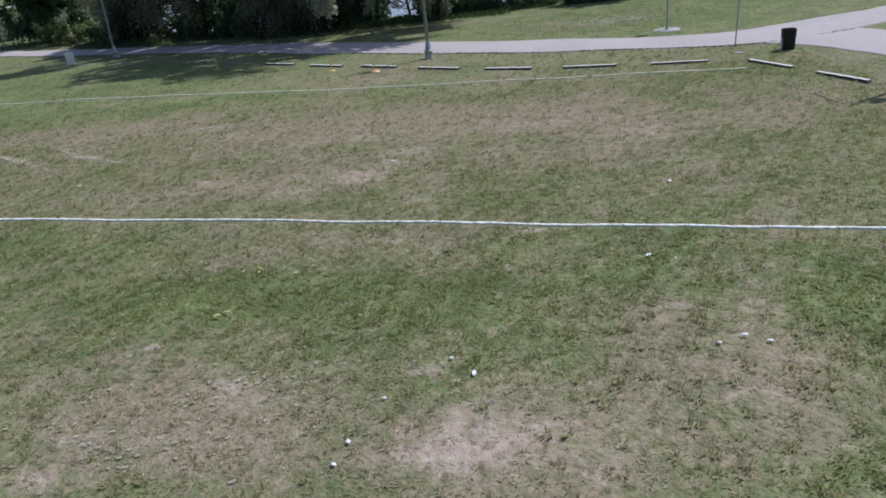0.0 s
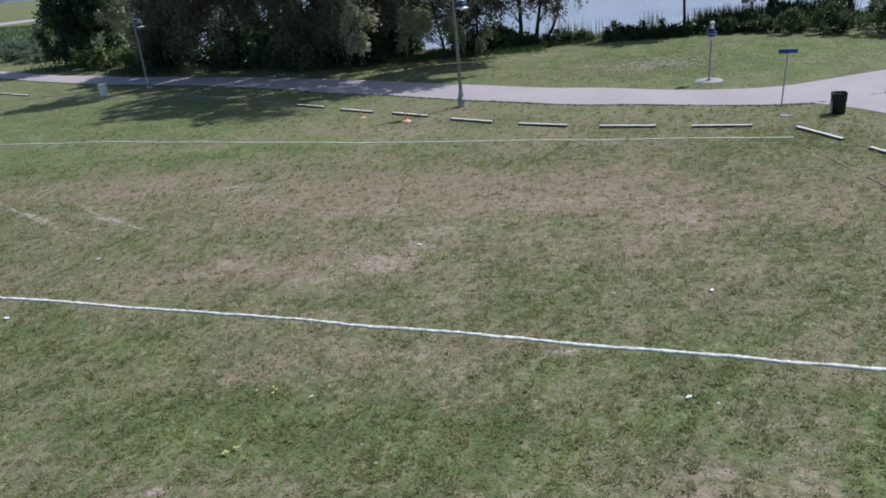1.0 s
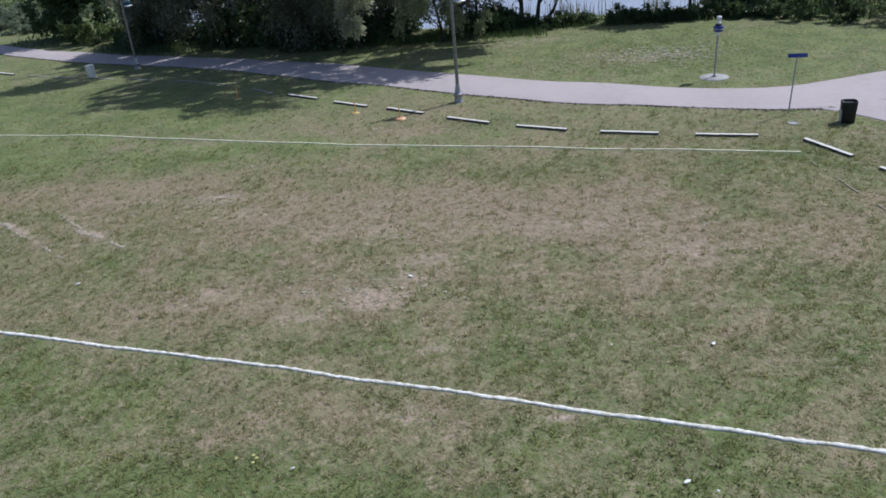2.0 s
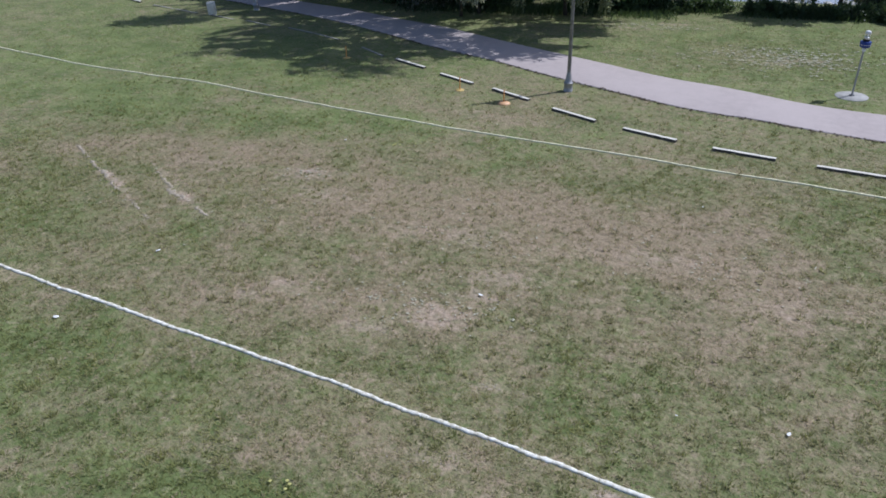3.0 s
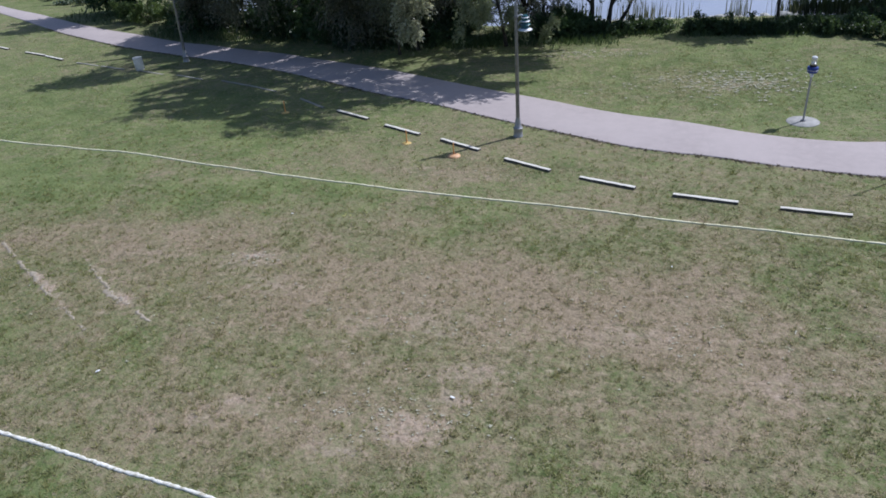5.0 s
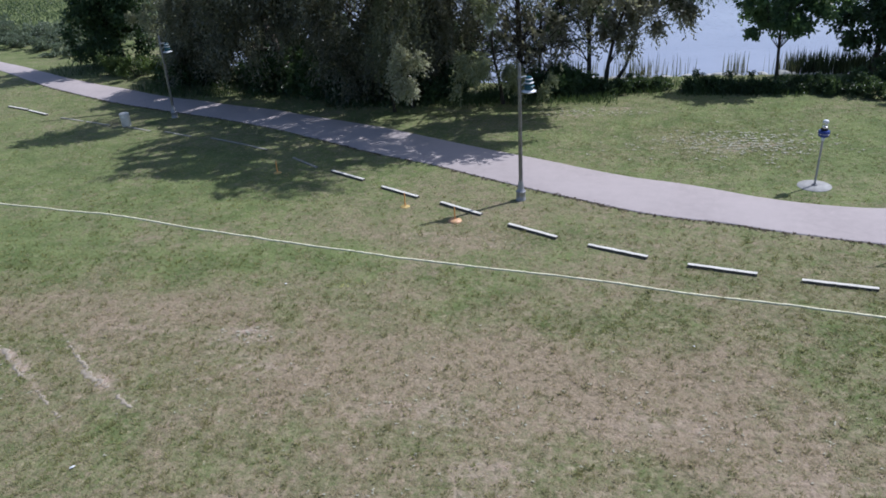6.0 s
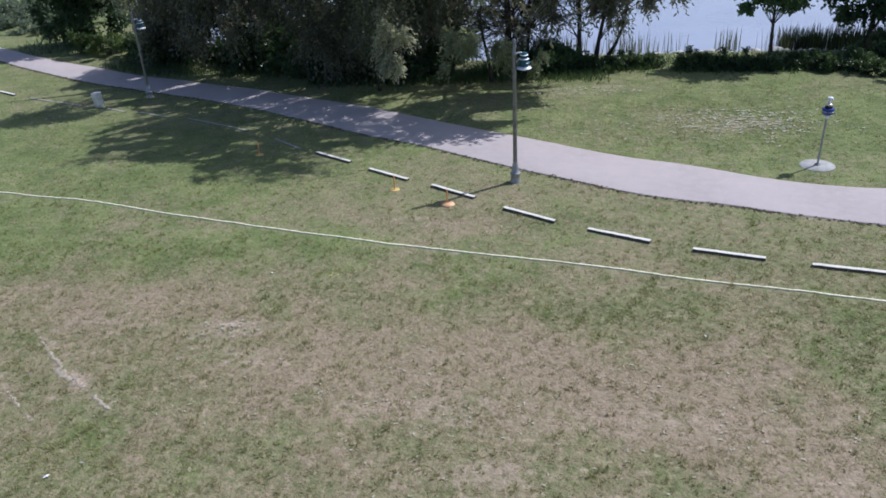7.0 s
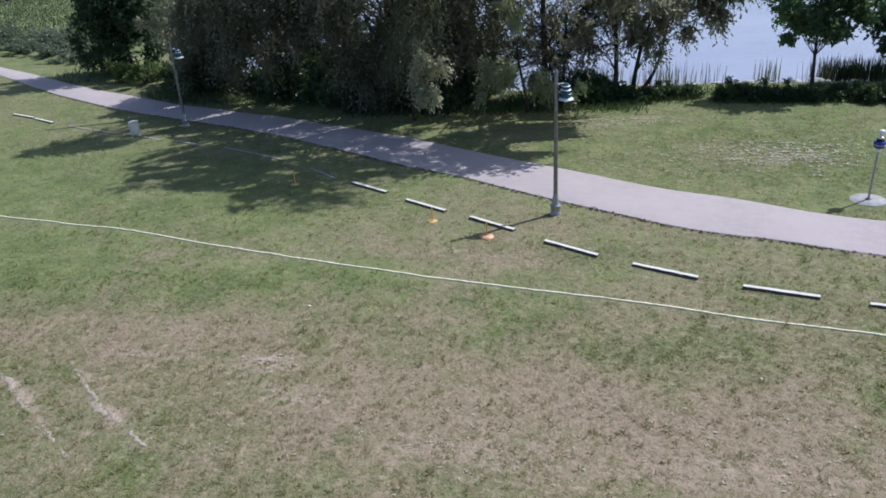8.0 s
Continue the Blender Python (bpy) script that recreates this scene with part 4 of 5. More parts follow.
tree((25.5, 67.5), (25.5, 67.5, 11), 0.22, [(24.4, 66.8, 4.4, 3.2, 3, 3.4, 1400), (26, 67.5, 9, 3.6, 3.4, 2.8, 900)], BROAD, M_OAK, "dark dense broad-leaved tree by the pond")
tree((-3.4, 65.2), (-2.8, 64.4, 9.0), 0.12, [*clumps(-3.0, 63.4, 4.3, 3.2, 1.1, 2.4, 360, 60), *clumps(-7.0, 63.2, 2.4, 1.5, 0.7, 1.9, 260, 30), *clumps(-8.7, 63.6, 3.0, 1.2, 0.7, 1.6, 170, 18), *clumps(-0.5, 64.0, 4.6, 1.5, 0.8, 2.6, 240, 26), *clumps(-3.0, 62.6, 1.3, 2.2, 0.7, 0.9, 200, 14)], FINE, M_OAK, "small-leaved open tree before the bright water", fork=0.25)
# The left clump beyond the bend of the path.
tree((-40.3, 75.0), (-40.2, 74.8, 11), 0.3, [(-41.2, 73.6, 3.8, 2.6, 2.4, 3.5, 1500), (-39.0, 74.4, 4.4, 2.6, 2.2, 3.8, 1300), (-41, 74, 8, 3.0, 2.8, 2.6, 1100), (-38.6, 75.5, 9, 3.0, 2.8, 2.6, 1000)], BROAD, M_OAK, "dense dark green broad-leaved tree beyond the path")
tree((-35.4, 74.0), (-35.2, 73.4, 9), 0.2, [(-35.8, 72.5, 3.6, 1.4, 1.0, 1.6, 260), (-34.4, 72.3, 5.4, 1.7, 1.0, 1.8, 330), (-36.3, 73.0, 7.0, 1.6, 1.0, 1.5, 220), (-33.6, 72.4, 7.2, 1.4, 1.0, 1.5, 200)], SAGE, M_SAGE, "grey-green broad-leaved tree beyond the path")
tree((-90, 128), (-90, 128, 9), 0.35, [(-90, 128, 7, 5, 5, 3.5, 900)], BROAD, M_OAK, "lone dark tree beside the far road", density=0.8)

for x, y, r, h in ((-38.3, 70.4, 1.6, 1.9), (-36.0, 69.6, 1.9, 2.1), (-33.5, 69.2, 1.7, 1.7), (-31.2, 68.2, 1.5, 1.5)):
    shrub(x, y, r, h, SMALL, M_SHRUB, "rounded green shrub at the foot of the trees", "shrubs beyond the path", 800)
for x, y, r, h in ((-60, 86.5, 2.6, 2.2), (-56.5, 84.5, 2.4, 2.0), (-53, 82.8, 2.5, 2.6), (-49.8, 80.6, 2.3, 2.3), (-54, 87, 3, 3.0), (-50, 86, 2.8, 3.2), (-58, 91, 3, 2.4), (-47.2, 79.5, 1.8, 1.8), (-64, 93, 3, 2.6), (-70, 97, 3.4, 2.2), (-46, 84, 3, 3.4)):
    shrub(x, y, r, 0.6 * h, SMALL, M_PALE_SHRUB, "pale green spreading shrub beside the meadow", "meadow shrubs", 900)
for x, y, r, h in ((-1.4, 62.6, 1.1, 0.8), (0.3, 62.5, 1.1, 0.7), (1.7, 62.6, 1.1, 0.75), (3.2, 62.9, 1.1, 0.8), (4.5, 63.1, 0.9, 0.65), (7.0, 62.2, 1.2, 1.05), (8.4, 62.1, 1.3, 1.0), (9.9, 62.0, 1.3, 0.95), (11.3, 62.1, 1.2, 0.75)):
    shrub(x, y, r, h, SMALL, M_HEDGE, "low dark green shrub along the shore", "shore shrubs", 480)
for x, y, r, h in ((13.0, 62.0, 1.2, 0.75), (14.8, 61.8, 1.4, 0.9), (16.8, 61.0, 1.6, 1.2), (19.0, 59.3, 1.8, 1.7), (21.0, 57.9, 1.9, 1.9), (23.2, 56.3, 1.9, 2.0), (25.4, 54.8, 1.9, 2.1), (27.6, 53.5, 1.9, 2.1), (18.6, 63.2, 1.8, 1.9), (21.8, 61.4, 2.0, 2.4), (25.0, 59.0, 2.1, 2.6), (28.4, 57.0, 2.1, 2.6)):
    shrub(x, y, r, h, SMALL, M_HEDGE, "tall green shrub along the shore", "shore shrubs", 620)


def blades(spots, height, width, lean=0.15):
    """Upright blades at x, y spots."""
    n = len(spots)
    a = rng.uniform(0, 6.28, n)
    h = height * rng.uniform(0.55, 1.15, n)
    cx, cy = np.cos(a) * width, np.sin(a) * width
    dx, dy = lean * h * rng.standard_normal((2, n))
    x, y = spots.T
    z = np.maximum(ground_z(x, y), WATER_Z - 0.2)
    v = np.stack([np.c_[x - cx, y - cy, z], np.c_[x + cx, y + cy, z], np.c_[x + dx * 0.5 + cx * 0.7, y + dy * 0.5 + cy * 0.7, z + h * 0.6], np.c_[x + dx, y + dy, z + h], np.c_[x + dx * 0.5 - cx * 0.7, y + dy * 0.5 - cy * 0.7, z + h * 0.6]], 1).reshape(-1, 3)
    return v, np.arange(len(v)).reshape(-1, 5)


def patch(x0, x1, y0, y1, n):
    return np.c_[rng.uniform(x0, x1, n), rng.uniform(y0, y1, n)] + rng.normal(0, 0.35, (n, 2))


reeds = np.concatenate([patch(-0.8, 1.5, 67.8, 69.2, 45), patch(2.6, 5.9, 67.8, 69.2, 90), patch(6.2, 7.6, 68, 69, 12), patch(9.7, 11.5, 67.8, 69, 45), patch(12.6, 14.2, 67.8, 69, 30)])
cattails = np.concatenate([patch(14.3, 26, 68.0, 70.6, 1700), patch(-5, -0.5, 67.6, 70, 160)])
v, f5 = blades(cattails, 1.6, 0.035, 0.08)
tagged(mesh_ob("cattails", v, f5, M_CATTAIL), "dark green dense cattails standing at the water's edge", "cattails", kind="stuff")
v, f5 = blades(reeds, 1.7, 0.03, 0.07)
tagged(mesh_ob("reeds", v, f5, M_REED), "tall thin reeds standing in the shallow water", "reeds", kind="stuff")
spots = np.concatenate([patch(-34, -16, 62.5, 67, 3200), patch(-17, -6, 59.6, 62, 2600), patch(-7, 1.5, 59.8, 64, 2600), patch(0, 30, 63.6, 65.4, 1300), patch(17, 30, 61, 66, 1500), patch(-46, -33, 70, 76, 800)])
spots = spots[~on_path(spots[:, 0], spots[:, 1])]
v, f5 = blades(spots, 0.42, 0.025, 0.35)
tagged(mesh_ob("undergrowth", v, f5, M_HEDGE), "rough uncut grass and weeds at the foot of the trees", "undergrowth", kind="stuff")
meadow = np.concatenate([patch(-95, -48, 84, 130, 26000)])
meadow = meadow[(meadow[:, 1] < shore_y(meadow[:, 0]) - 2) & (meadow[:, 1] > 34 - 0.9 * meadow[:, 0])]
fringe = np.concatenate([patch(-1.6, 4.6, 61.8, 64.0, 1000), patch(6.2, 12.0, 61.4, 63.4, 1700), patch(11.5, 17, 60.9, 63.4, 1100)])
fringe = fringe[fringe[:, 1] < shore_y(fringe[:, 0]) - 2.5]
v, f5 = blades(fringe, 0.45, 0.02, 0.4)
tagged(mesh_ob("tall_grass", v, f5, M_HEDGE), "tall feathery green weeds along the shore", "weeds", kind="stuff")
v, f5 = blades(meadow, 0.24, 0.05, 0.6)
tagged(mesh_ob("meadow_grass", v, f5, M_MEADOW), "tall green meadow grass", "meadow", kind="stuff")
woods = np.c_[rng.uniform(-420, 420, 5200), rng.uniform(335, 360, 5200), rng.uniform(0, 1, 5200) ** 0.8 * 17]
woods[:, 2] *= 0.75 + 0.25 * np.sin(woods[:, 0] * 0.05) * np.sin(woods[:, 0] * 0.13 + 1)
v, f4 = leaves(woods, np.tile((0.0, 0.0, -1.0), (len(woods), 1)), np.full(len(woods), 3.0), 4, (4.0, 1.3), 0.0, 1.2)
tagged(mesh_ob("backdrop", v, f4, M_WOODS), "distant dark wooded shore across the pond", "woods", kind="stuff")


# ---- rocks, litter and flowers ----
def rock(name, x, y, r, material, label, category, group, lift=0.75):
    bm = bmesh.new()
    bmesh.ops.create_icosphere(bm, subdivisions=2, radius=1.0)
    sx, sy, sz, s = r * rng.uniform(0.9, 1.7), r * rng.uniform(0.7, 1.1), r * rng.uniform(0.35, 0.55), rng.uniform(0, 50)
    for p in bm.verts:
        q = 1 + 0.35 * noise.noise(p.co * 1.3 + Vector((s, s, s))) + 0.1 * noise.noise(p.co * 4 + Vector((s, 0, s)))
        p.co = Vector((p.co.x * sx, p.co.y * sy, p.co.z * sz)) * q
    ob = part(name, bm, material, None)
    ob.location = (x, y, float(ground_z(x, y)) + lift * sz)
    ob.rotation_euler = (0, 0, rng.uniform(0, 6.28))
    return tagged(ob, label, category, group)


for i in range(22):
    rx = 0.6 + 15.2 * (i + rng.uniform(-0.3, 0.3)) / 21
    rock("boulder", rx, float(shore_y(rx)) + 0.15 + rng.uniform(-0.35, 0.35), rng.uniform(0.24, 0.42), M_ROCK, "pale grey boulder on the pond's shore", "boulder", "rocks along the shore")


def scrap(x, y, r):
    bm = bmesh.new()
    bmesh.ops.create_icosphere(bm, subdivisions=1, radius=r)
    for p in bm.verts:
        p.co = Vector((p.co.x * 1.35, p.co.y * 0.8, p.co.z * 0.3)) * rng.uniform(0.55, 1.3)
    ob = part("paper_scrap", bm, M_PAPER, None, smooth=False)
    ob.location, ob.rotation_euler = (x, y, float(ground_z(x, y)) + 0.05), (0, 0, rng.uniform(0, 6.28))
    return tagged(ob, "crumpled white paper scrap lying in the grass", "litter", "litter on the lawn")


for x, y, r in ((3.09, 14.95, 0.055), (4.59, 19.8, 0.06), (3.53, 11.12, 0.045), (4.0, 11.33, 0.05), (4.36, 11.1, 0.05), (-1.0, 11.15, 0.04), (-0.6, 10.61, 0.06), (-2.06, 10.06, 0.045), (-2.49, 8.99, 0.05), (3.6, 14.7, 0.03), (-4.63, 15.36, 0.04), (-2.63, 8.48, 0.045), (-14.57, 20.06, 0.09), (-13.84, 24.05, 0.06), (-3.26, 23.83, 0.06), (2.96, 31.15, 0.05), (2.19, 19.84, 0.03), (-11.5, 34.6, 0.05)):
    scrap(x, y, r)


def weed(x, y, r):
    root = new("wildflower")
    for _ in range(5):
        a, b, h = rng.normal(0, r), rng.normal(0, r * 0.6), rng.uniform(0.05, 0.09)
        bm = lathe(bmesh.new(), [(0.006, -0.02), (0.005, h), (0.035, h + 0.006), (0.038, h + 0.014), (0.01, h + 0.02)], 7, pose(a, b, 0))
        part("bloom", bm, M_YELLOW, root)
    root.location = (x, y, float(ground_z(x, y)))
    return tagged(root, "low clump of small yellow flowers in the lawn", "flower", "wildflowers in the lawn")


for x, y, r in ((-9.04, 34.6, 0.26), (-5.55, 15.65, 0.16), (-5.84, 13.55, 0.13)):
    weed(x, y, r)

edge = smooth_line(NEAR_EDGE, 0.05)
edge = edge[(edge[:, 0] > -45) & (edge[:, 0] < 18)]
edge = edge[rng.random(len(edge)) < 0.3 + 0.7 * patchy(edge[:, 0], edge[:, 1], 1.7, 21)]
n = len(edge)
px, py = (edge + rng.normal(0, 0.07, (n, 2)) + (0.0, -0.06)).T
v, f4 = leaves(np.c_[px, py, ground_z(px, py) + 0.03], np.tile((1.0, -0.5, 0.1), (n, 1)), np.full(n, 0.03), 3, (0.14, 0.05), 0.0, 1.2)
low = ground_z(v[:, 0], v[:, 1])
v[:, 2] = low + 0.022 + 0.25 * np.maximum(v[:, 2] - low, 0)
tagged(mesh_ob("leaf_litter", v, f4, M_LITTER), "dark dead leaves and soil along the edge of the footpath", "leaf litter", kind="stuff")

n = 900
which = rng.integers(0, len(BARE) + 7, n)
spots = np.array(BARE + [(7.4, 51.5, 3.5, 2.2, 1), (7.4, 51.5, 3.5, 2.2, 1), (-15.4, 28.5, 3.0, 2.2, 1), (-4, 27, 9, 4, 1), (-4, 27, 9, 4, 1), (3, 12, 4, 3, 1), (-5, 10, 4, 2, 1)])
bx, by, brx, bry, _ = spots.T
px, py = bx[which] + rng.normal(0, 0.7, n) * brx[which], by[which] + rng.normal(0, 0.7, n) * bry[which]
v, f4 = leaves(np.c_[px, py, ground_z(px, py) + 0.03], np.tile((1.0, 0.0, 0.2), (n, 1)), np.full(n, 0.02), 2, (0.07, 0.02), 0.0, 1.5)
low = ground_z(v[:, 0], v[:, 1])
v[:, 2] = low + 0.008 + 0.08 * np.maximum(v[:, 2] - low, 0)
tagged(mesh_ob("soil_crumbs", v, f4, M_CRUMB), "pale soil crumbs and dead leaves on bare patches", "soil", kind="stuff")


flecks = [(7.8, 51.5, 2.5, 1.3, 340, 1.05), (-5.8, 38.9, 2.2, 0.7, 14, 0.6), (0.2, 57.6, 1.8, 0.4, 70, 1.0), (-4.4, 22.9, 1.5, 0.7, 90, 0.5), (-11.7, 31.0, 0.7, 0.3, 30, 0.6), (-3, 27.5, 6, 1.6, 160, 0.5), (-5.5, 10, 1.6, 1.0, 120, 0.4)]
spots = np.concatenate([np.c_[rng.normal(x, a, n), rng.normal(y, b, n), np.full(n, size)] for x, y, a, b, n, size in flecks])
n = len(spots)
px, py, size = spots.T
v, f4 = leaves(np.c_[px, py, ground_z(px, py) + 0.03], np.tile((1.0, 0.0, 0.0), (n, 1)), 0.12 * size, 3, (0.2 * size[:, None, None], 0.045 * size[:, None, None]), 0.0, 0.7)
low = ground_z(v[:, 0], v[:, 1])
v[:, 2] = low + 0.032 + 0.1 * np.maximum(v[:, 2] - low, 0)
tagged(mesh_ob("dry_thatch", v, f4, M_THATCH), "pale flat flecks of dead grass on the lawn", "dead grass", kind="stuff")


# ---- street furniture ----
def street_lamp():
    root = new("street_lamp")
    bm = lathe(bmesh.new(), [(0.235, -0.05), (0.235, 0.06), (0.215, 0.09), (0.21, 0.36), (0.23, 0.39), (0.23, 0.44), (0.17, 0.5), (0.15, 0.66), (0.115, 0.86), (0.095, 0.98)], 16)
    base = part("base", bm, M_CAST, root, "pale cast metal base")
    for i in range(4):
        a = radians(45 + 90 * i)
        bm = lathe(bmesh.new(), [(0.03, 0.0), (0.03, 0.05), (0.018, 0.055), (0.018, 0.08)], 6, pose(0.195 * math.cos(a), 0.195 * math.sin(a), 0.40))
        part("bolt", bm, M_STEEL, base)
    part("pole", lathe(bmesh.new(), [(0.095, 0.95), (0.09, 2.5), (0.082, 4.2), (0.075, 6.3), (0.06, 6.36), (0.02, 6.38)], 18), M_STEEL, root, "tapered grey steel pole")
    part("collar", lathe(bmesh.new(), [(0.09, 5.62), (0.1, 5.64), (0.1, 5.78), (0.09, 5.8)], 16), M_STEEL, root)
    bm = tube(bmesh.new(), [(0.05, 0, 5.72), (0.16, 0, 5.79), (0.28, 0, 5.79), (0.37, 0, 5.72)], [0.03] * 4, 8)
    tube(bm, [(0.05, 0, 5.36), (0.2, 0, 5.52), (0.34, 0, 5.66)], [0.016] * 3, 6)
    part("arm", bm, M_WHITE, root, "short white bracket arm")
    at = pose(0.4, 0, 0)
    head = part("lamp_head", lathe(bmesh.new(), [(0.05, 5.8), (0.13, 5.77), (0.15, 5.66), (0.16, 5.42), (0.19, 5.24), (0.22, 5.16)], 18, at), M_TEAL, root, "teal bell-shaped housing")
    for r, z in ((0.185, 5.68), (0.225, 5.51), (0.26, 5.36)):
        part("louver", lathe(bmesh.new(), [(r - 0.07, z + 0.03), (r - 0.01, z + 0.012), (r, z), (r - 0.015, z - 0.01), (r - 0.07, z + 0.005)], 18, at), M_WHITE if r < 0.24 else M_TEAL, head, "pale louver ring" if r < 0.24 else "")
    part("reflector", lathe(bmesh.new(), [(0.19, 5.21), (0.31, 5.15), (0.325, 5.12), (0.3, 5.11), (0.18, 5.15)], 22, at), M_WHITE, head, "white disc reflector")
    part("lens", lathe(bmesh.new(), [(0.18, 5.15), (0.17, 5.08), (0.10, 5.03), (0.02, 5.01)], 16, at), M_LENS, head)
    return tagged(root, "grey steel street lamp with a teal bracket-mounted head", "street lamp", "lamps along the path")


lamp = street_lamp()
lamp.matrix_basis = pose(-3.18, 43.32, float(ground_z(-3.18, 43.32)), 0, 0, 12) @ Matrix.Diagonal((1, 1, 0.98, 1))
copy_thing(lamp, pose(-27.05, 57.55, float(ground_z(-27.05, 57.55)), 0, 0, 14) @ Matrix.Diagonal((0.92, 0.92, 0.86, 1)))
copy_thing(lamp, pose(15.9, 28.7, float(ground_z(15.9, 28.7)), 0, 0, -30))


def timber_mesh(seed, top):
    """A beam with a weathered top, shade painted on its dark grooved sides, worn corners."""
    r = np.random.default_rng(seed)
    bm = bmesh.new()
    rows = 13
    rings = []
    for i in range(rows):
        x = -1.22 + 2.44 * i / (rows - 1)
        a, b, s = 0.089 + r.uniform(-0.006, 0.006), 0.108 + r.uniform(-0.006, 0.005), r.uniform(-0.006, 0.006)
        near = [(-a, -0.05), (-a, b * 0.5), (-a * 0.86, b * 0.56), (-a * 0.86, b * 0.68), (-a, b * 0.74), (-a * 0.98, b * 0.92), (-a * 0.9, b)]
        prof = near + [(-y, z) for y, z in near[::-1]]
        rings.append([bm.verts.new((x, y + s, z)) for y, z in prof])
    n = len(rings[0])
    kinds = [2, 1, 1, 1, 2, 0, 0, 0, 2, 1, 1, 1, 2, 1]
    for p, q in zip(rings, rings[1:]):
        for j in range(n):
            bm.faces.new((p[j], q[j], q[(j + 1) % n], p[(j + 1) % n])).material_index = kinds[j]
    for end in (rings[0], rings[-1][::-1]):
        bm.faces.new(end).material_index = 2
    bmesh.ops.recalc_face_normals(bm, faces=bm.faces)
    me = bpy.data.meshes.new("timber")
    bm.to_mesh(me)
    bm.free()
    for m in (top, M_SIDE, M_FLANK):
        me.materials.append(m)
    return me


TIMBERS = [timber_mesh(i, M_TIMBER) for i in range(4)]
SHADE_TIMBERS = [timber_mesh(i + 4, M_SHADE_TIMBER) for i in range(4)]
TIMBER_ROW = [(-44.8, 62.3, -27), (-40.4, 60.2, -24), (-38.15, 59.1, -28), (-34.45, 57.4, -22), (-31.95, 56.4, -22), (-28.35, 55.0, -24), (-25.0, 53.7, -25), (-21.3, 52.25, -26), (-19.1, 51.15, -29), (-15.2, 48.6, -41), (-12.25, 46.5, -33),
              (-9.05, 44.2, -33), (-5.82, 42.15, -34), (-2.48, 39.72, -32), (0.92, 37.94, -24.5), (4.62, 36.48, -16), (8.42, 35.5, -13), (11.65, 33.25, -66), (13.1, 29.7, -67)]
for i, (x, y, turn) in enumerate(TIMBER_ROW):
    # Beams 3 to 9 lie in tree shade, painted in by a dimmer top.
    in_shade = 2 < i < 10
    ob = new("landscape_timber", (SHADE_TIMBERS if in_shade else TIMBERS)[i % 4])
    ob.matrix_basis = pose(x, y, float(ground_z(x, y)) - (0.08 if in_shade else 0.02 if i < 3 else 0.0), 0, 0, turn)
    if in_shade:
        tagged(ob, "weathered grey timber beam, shade painted in, half sunk in the lawn", "timber beam", "timbers bordering the lawn")
        continue
    tagged(ob, "bleached timber beam with shade-darkened sides lying on the lawn", "timber beam", "timbers bordering the lawn")


def course_marker(base, material, rise):
    """A stem on a round foot of the given radius; rise is the height of the foot's dome."""
    root = new("course_marker")
    part("base", lathe(bmesh.new(), [(base * 0.97, 0.0), (base, 0.02), (base * 0.94, 0.45 * rise), (base * 0.7, 0.78 * rise), (base * 0.3, 0.96 * rise), (0.03, rise)], 22), material, root, "pale round foot")
    part("stem", lathe(bmesh.new(), [(0.031, rise - 0.02), (0.028, 0.45), (0.028, 0.66), (0.02, 0.68)], 10), M_ORANGE, root)
    return tagged(root, "orange plastic marker post on a pale round base", "marker", "orange markers")


course_marker(0.30, M_PEACH, 0.13).matrix_basis = pose(-5.9, 40.82, float(ground_z(-5.9, 40.82)))
flat_marker = course_marker(0.22, M_AMBER, 0.06)
flat_marker.matrix_basis = pose(-8.43, 42.4, float(ground_z(-8.43, 42.4)))
copy_thing(flat_marker, pose(-16.16, 46.9, float(ground_z(-16.16, 46.9))))


def squared(bm, profile, segments=28, power=5.0):
    """Stacks rounded-square rings of (half width, height) into a closed skin."""
    rings = []
    for r, z in profile:
        ring = []
        for i in range(segments):
            a = 2 * math.pi * (i + 0.5) / segments
            q = r / (abs(math.cos(a)) ** power + abs(math.sin(a)) ** power) ** (1 / power)
            ring.append(bm.verts.new((q * math.cos(a), q * math.sin(a), z)))
        rings.append(ring)
    for p, q in zip(rings, rings[1:]):
        for i in range(segments):
            bm.faces.new((p[i], p[(i + 1) % segments], q[(i + 1) % segments], q[i]))
    bm.faces.new(rings[0][::-1])
    bm.faces.new(rings[-1])
    return bm


def trash_bin(x, y):
    root = new("trash_bin")
    part("body", squared(bmesh.new(), [(0.30, 0.0), (0.315, 0.03), (0.345, 0.95), (0.34, 0.97)]), M_BLACK, root)
    bag = squared(bmesh.new(), [(0.352, 0.66), (0.358, 0.74), (0.366, 0.98), (0.375, 1.05), (0.36, 1.09), (0.33, 1.08), (0.3, 1.0), (0.12, 0.9)], 40, 4.0)
    for p in bag.verts:
        if p.co.z < 1.0:
            p.co.z += 0.03 * math.sin(11 * math.atan2(p.co.y, p.co.x))
        p.co *= 1 + 0.012 * math.sin(17 * math.atan2(p.co.y, p.co.x) + 9 * p.co.z)
    part("liner", bag, M_BLACK, root, "black plastic bag liner")
    part("side_panel", box(bmesh.new(), 0.02, 0.5, 0.62, pose(-0.34, 0, 0.36, 0, -1.8, 0), 0.008), M_GREYPL, root, "grey side panel")
    root.matrix_basis = pose(x, y, float(ground_z(x, y)), 0, 0, -8) @ Matrix.Scale(0.83, 4)
    return tagged(root, "black plastic trash bin with a bag liner beside the path", "trash bin")


trash_bin(13.55, 36.65)


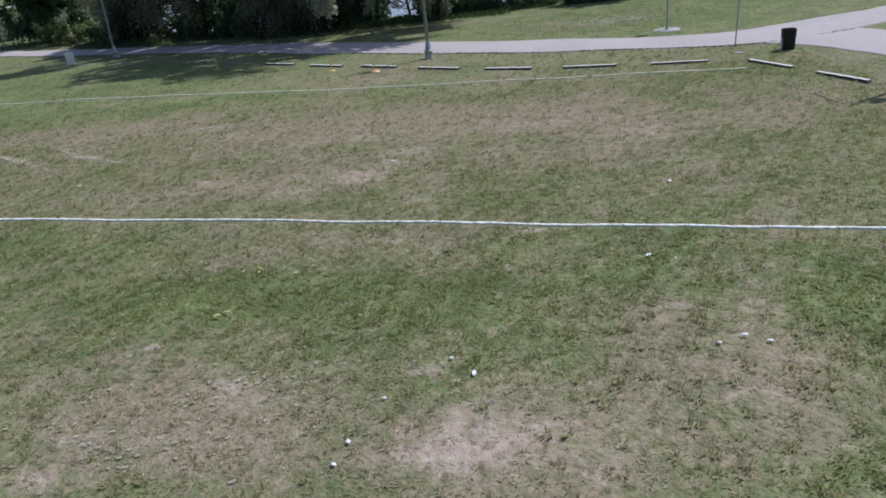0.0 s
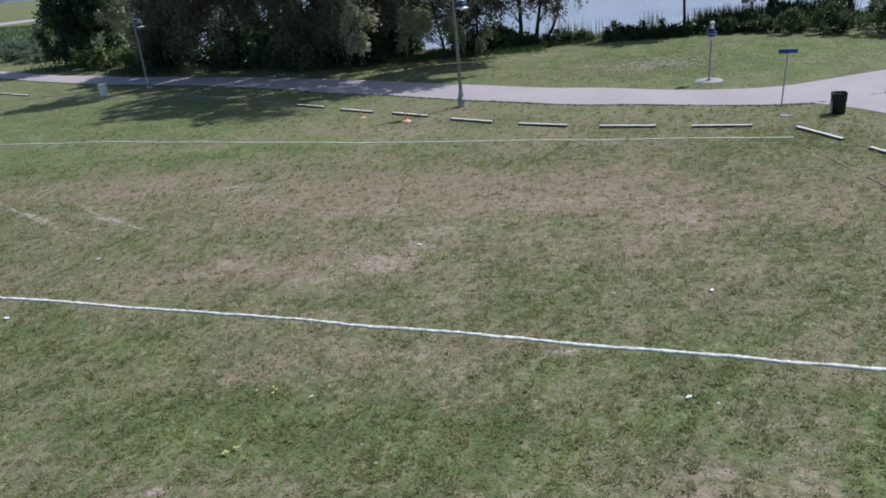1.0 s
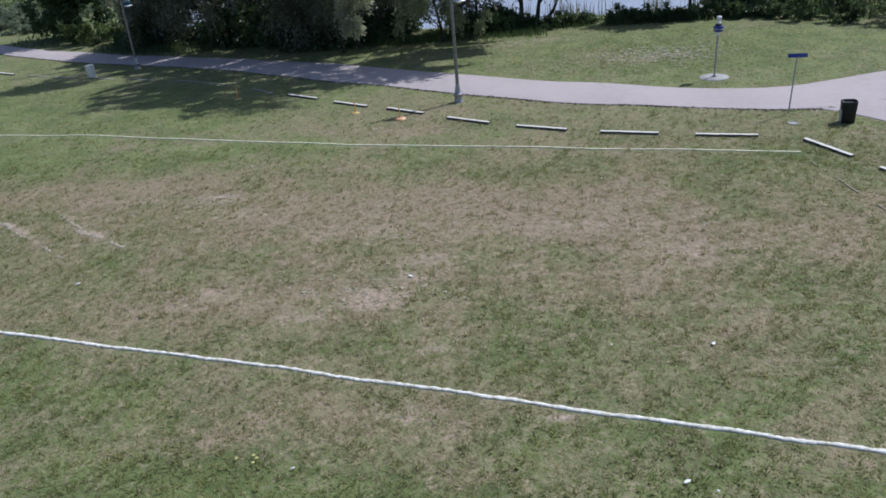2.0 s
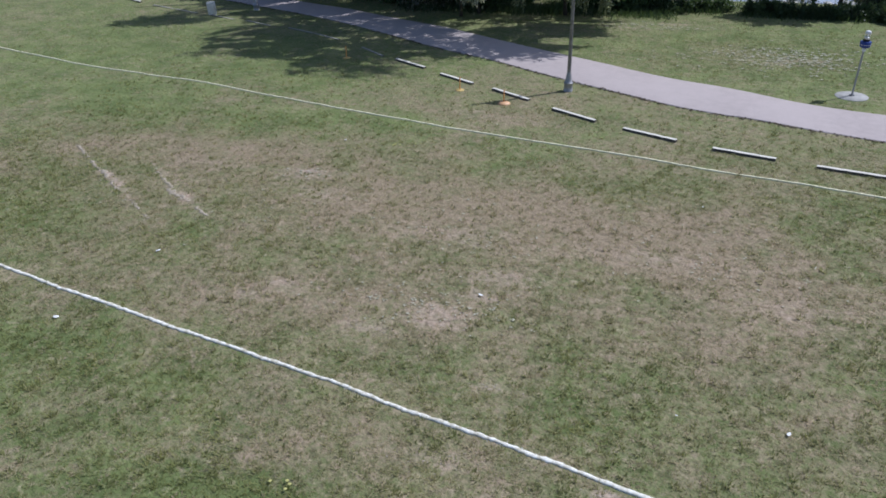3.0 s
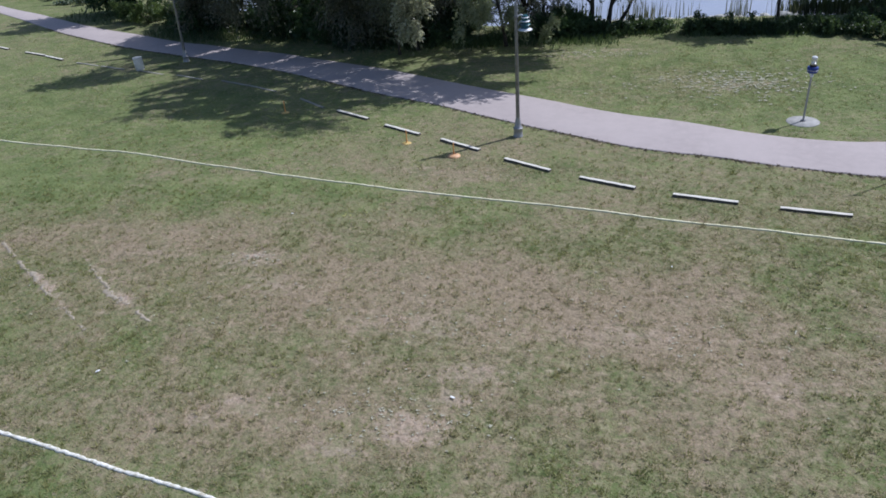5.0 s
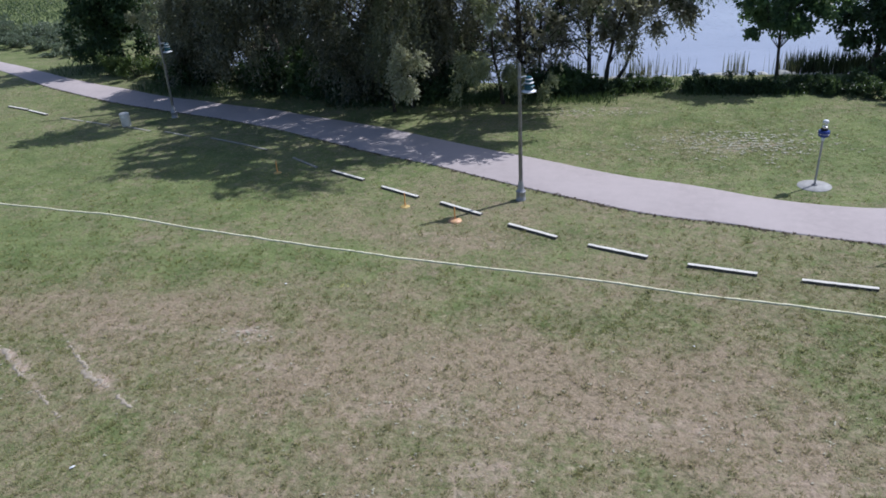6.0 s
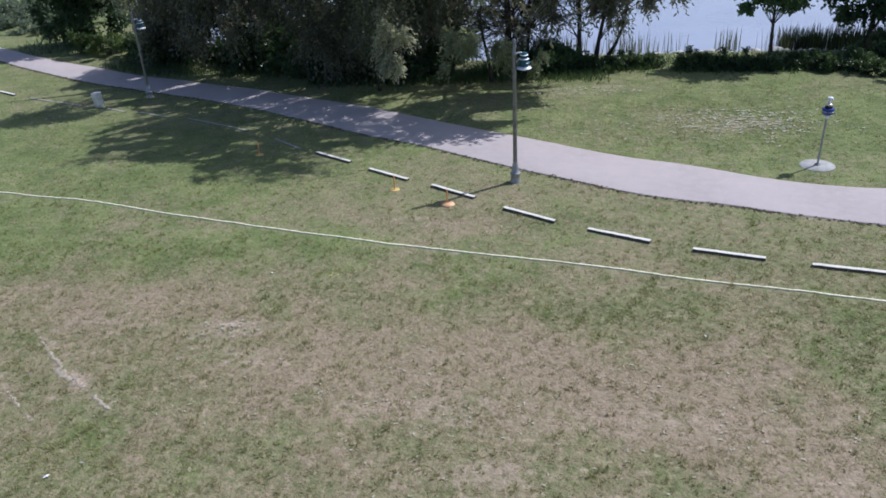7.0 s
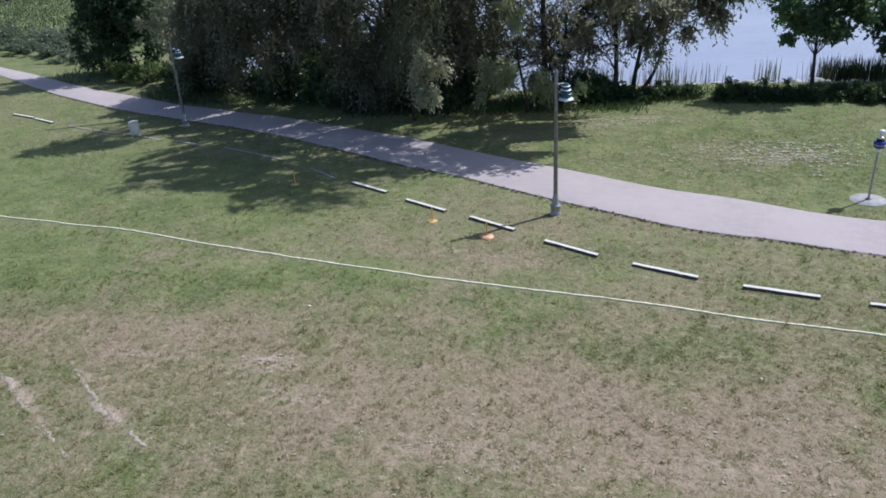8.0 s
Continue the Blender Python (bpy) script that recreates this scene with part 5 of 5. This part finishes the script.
def barrel(x, y):
    root = new("trash_barrel")
    part("body", lathe(bmesh.new(), [(0.28, 0.03), (0.30, 0.0), (0.32, 0.02), (0.32, 0.3), (0.325, 0.32), (0.32, 0.34), (0.32, 0.62), (0.325, 0.64), (0.32, 0.66), (0.32, 0.955)], 26), M_DRUM, root)
    part("rim", lathe(bmesh.new(), [(0.3, 0.952), (0.338, 0.955), (0.338, 0.975), (0.325, 0.985), (0.3, 0.98)], 26), M_DRUM, root)
    root.matrix_basis = pose(x, y, float(ground_z(x, y)) - 0.02, 3, -2, 0) @ Matrix.Diagonal((0.92, 0.92, 0.86, 1))
    return tagged(root, "open white plastic drum used as a trash barrel on the lawn", "barrel")


barrel(-29.58, 55.85)

cover = part("utility_cover", lathe(bmesh.new(), [(0.25, -0.05), (0.245, 0.03), (0.225, 0.045), (0.2, 0.02), (0.12, 0.022), (0.01, 0.024)], 28), M_CONCRETE)
cover.location = (11.45, 36.85, float(ground_z(11.45, 36.85)))
tagged(cover, "small round pale utility cover with a raised rim in the lawn", "utility cover")

pad = part("concrete_pad", lathe(bmesh.new(), [(0.72, -0.06), (0.74, 0.02), (0.71, 0.045), (0.3, 0.055)], 36), M_PAD)
pad.location = (10.0, 45.25, float(ground_z(10.0, 45.25)))
tagged(pad, "round pale concrete pad set in the lawn", "concrete pad")


def blue_post(x, y):
    root = new("drum_post")
    part("pole", lathe(bmesh.new(), [(0.048, 0.06), (0.046, 1.2), (0.046, 2.5)], 12), M_CAST, root)
    part("ferrule", lathe(bmesh.new(), [(0.05, 2.0), (0.085, 2.02), (0.085, 2.12), (0.05, 2.15)], 14), M_WHITE, root)
    part("flange", lathe(bmesh.new(), [(0.12, 0.065), (0.12, 0.085), (0.05, 0.09), (0.045, 0.12)], 14), M_STEEL, root)
    drum = part("drum", lathe(bmesh.new(), [(0.05, 2.15), (0.17, 2.17), (0.225, 2.21), (0.245, 2.40), (0.235, 2.43), (0.05, 2.44)], 24), M_BLUE, root, "blue painted bowl")
    part("band", lathe(bmesh.new(), [(0.235, 2.29), (0.25, 2.295), (0.25, 2.31), (0.235, 2.315)], 24), M_SILVER, drum, "thin silver band")
    part("collar", lathe(bmesh.new(), [(0.10, 2.44), (0.15, 2.45), (0.15, 2.52), (0.10, 2.53)], 16), M_BLACK, root, "dark collar")
    top = part("beacon", lathe(bmesh.new(), [(0.09, 2.52), (0.12, 2.54), (0.12, 2.6), (0.06, 2.62), (0.05, 2.66), (0.05, 2.75), (0.07, 2.77)], 18), M_SILVER, root, "silver stem above a pale ring")
    for i in range(3):
        turn = radians(120 * i + 20)
        part("bracket", tube(bmesh.new(), [(0.1 * math.cos(turn), 0.1 * math.sin(turn), 2.59), (0.11 * math.cos(turn), 0.11 * math.sin(turn), 2.69), (0.09 * math.cos(turn), 0.09 * math.sin(turn), 2.785)], [0.013] * 3, 6), M_WHITE, top)
    part("cap", lathe(bmesh.new(), [(0.07, 2.765), (0.125, 2.775), (0.13, 2.81), (0.11, 2.86), (0.05, 2.885), (0.01, 2.89)], 18), M_WHITE, top, "white domed cap")
    root.matrix_basis = pose(x, y, float(ground_z(x, y)), 0, 1.5, 0) @ Matrix.Diagonal((1, 1, 1.08, 1))
    return tagged(root, "steel post with a blue drum and bright silver top", "post")


blue_post(10.0, 45.25)


def sign_post(x, y):
    root = new("sign_post")
    part("pole", lathe(bmesh.new(), [(0.032, -0.1), (0.03, 1.2), (0.03, 2.6)], 10), M_GREYPL, root, "thin dark metal pole")
    board = part("board", box(bmesh.new(), 0.84, 0.045, 0.17, pose(0, -0.05, 2.54, -22, 0, 0), 0.01), M_BLUE, root, "blue sign board")
    part("clamp", box(bmesh.new(), 0.12, 0.05, 0.08, pose(0, -0.01, 2.52), 0.008), M_STEEL, root)
    root.matrix_basis = pose(x, y, float(ground_z(x, y)), 0, 3.0, 6)
    return tagged(root, "blue sign board on a thin leaning metal pole", "sign")


sign_post(11.7, 38.35)
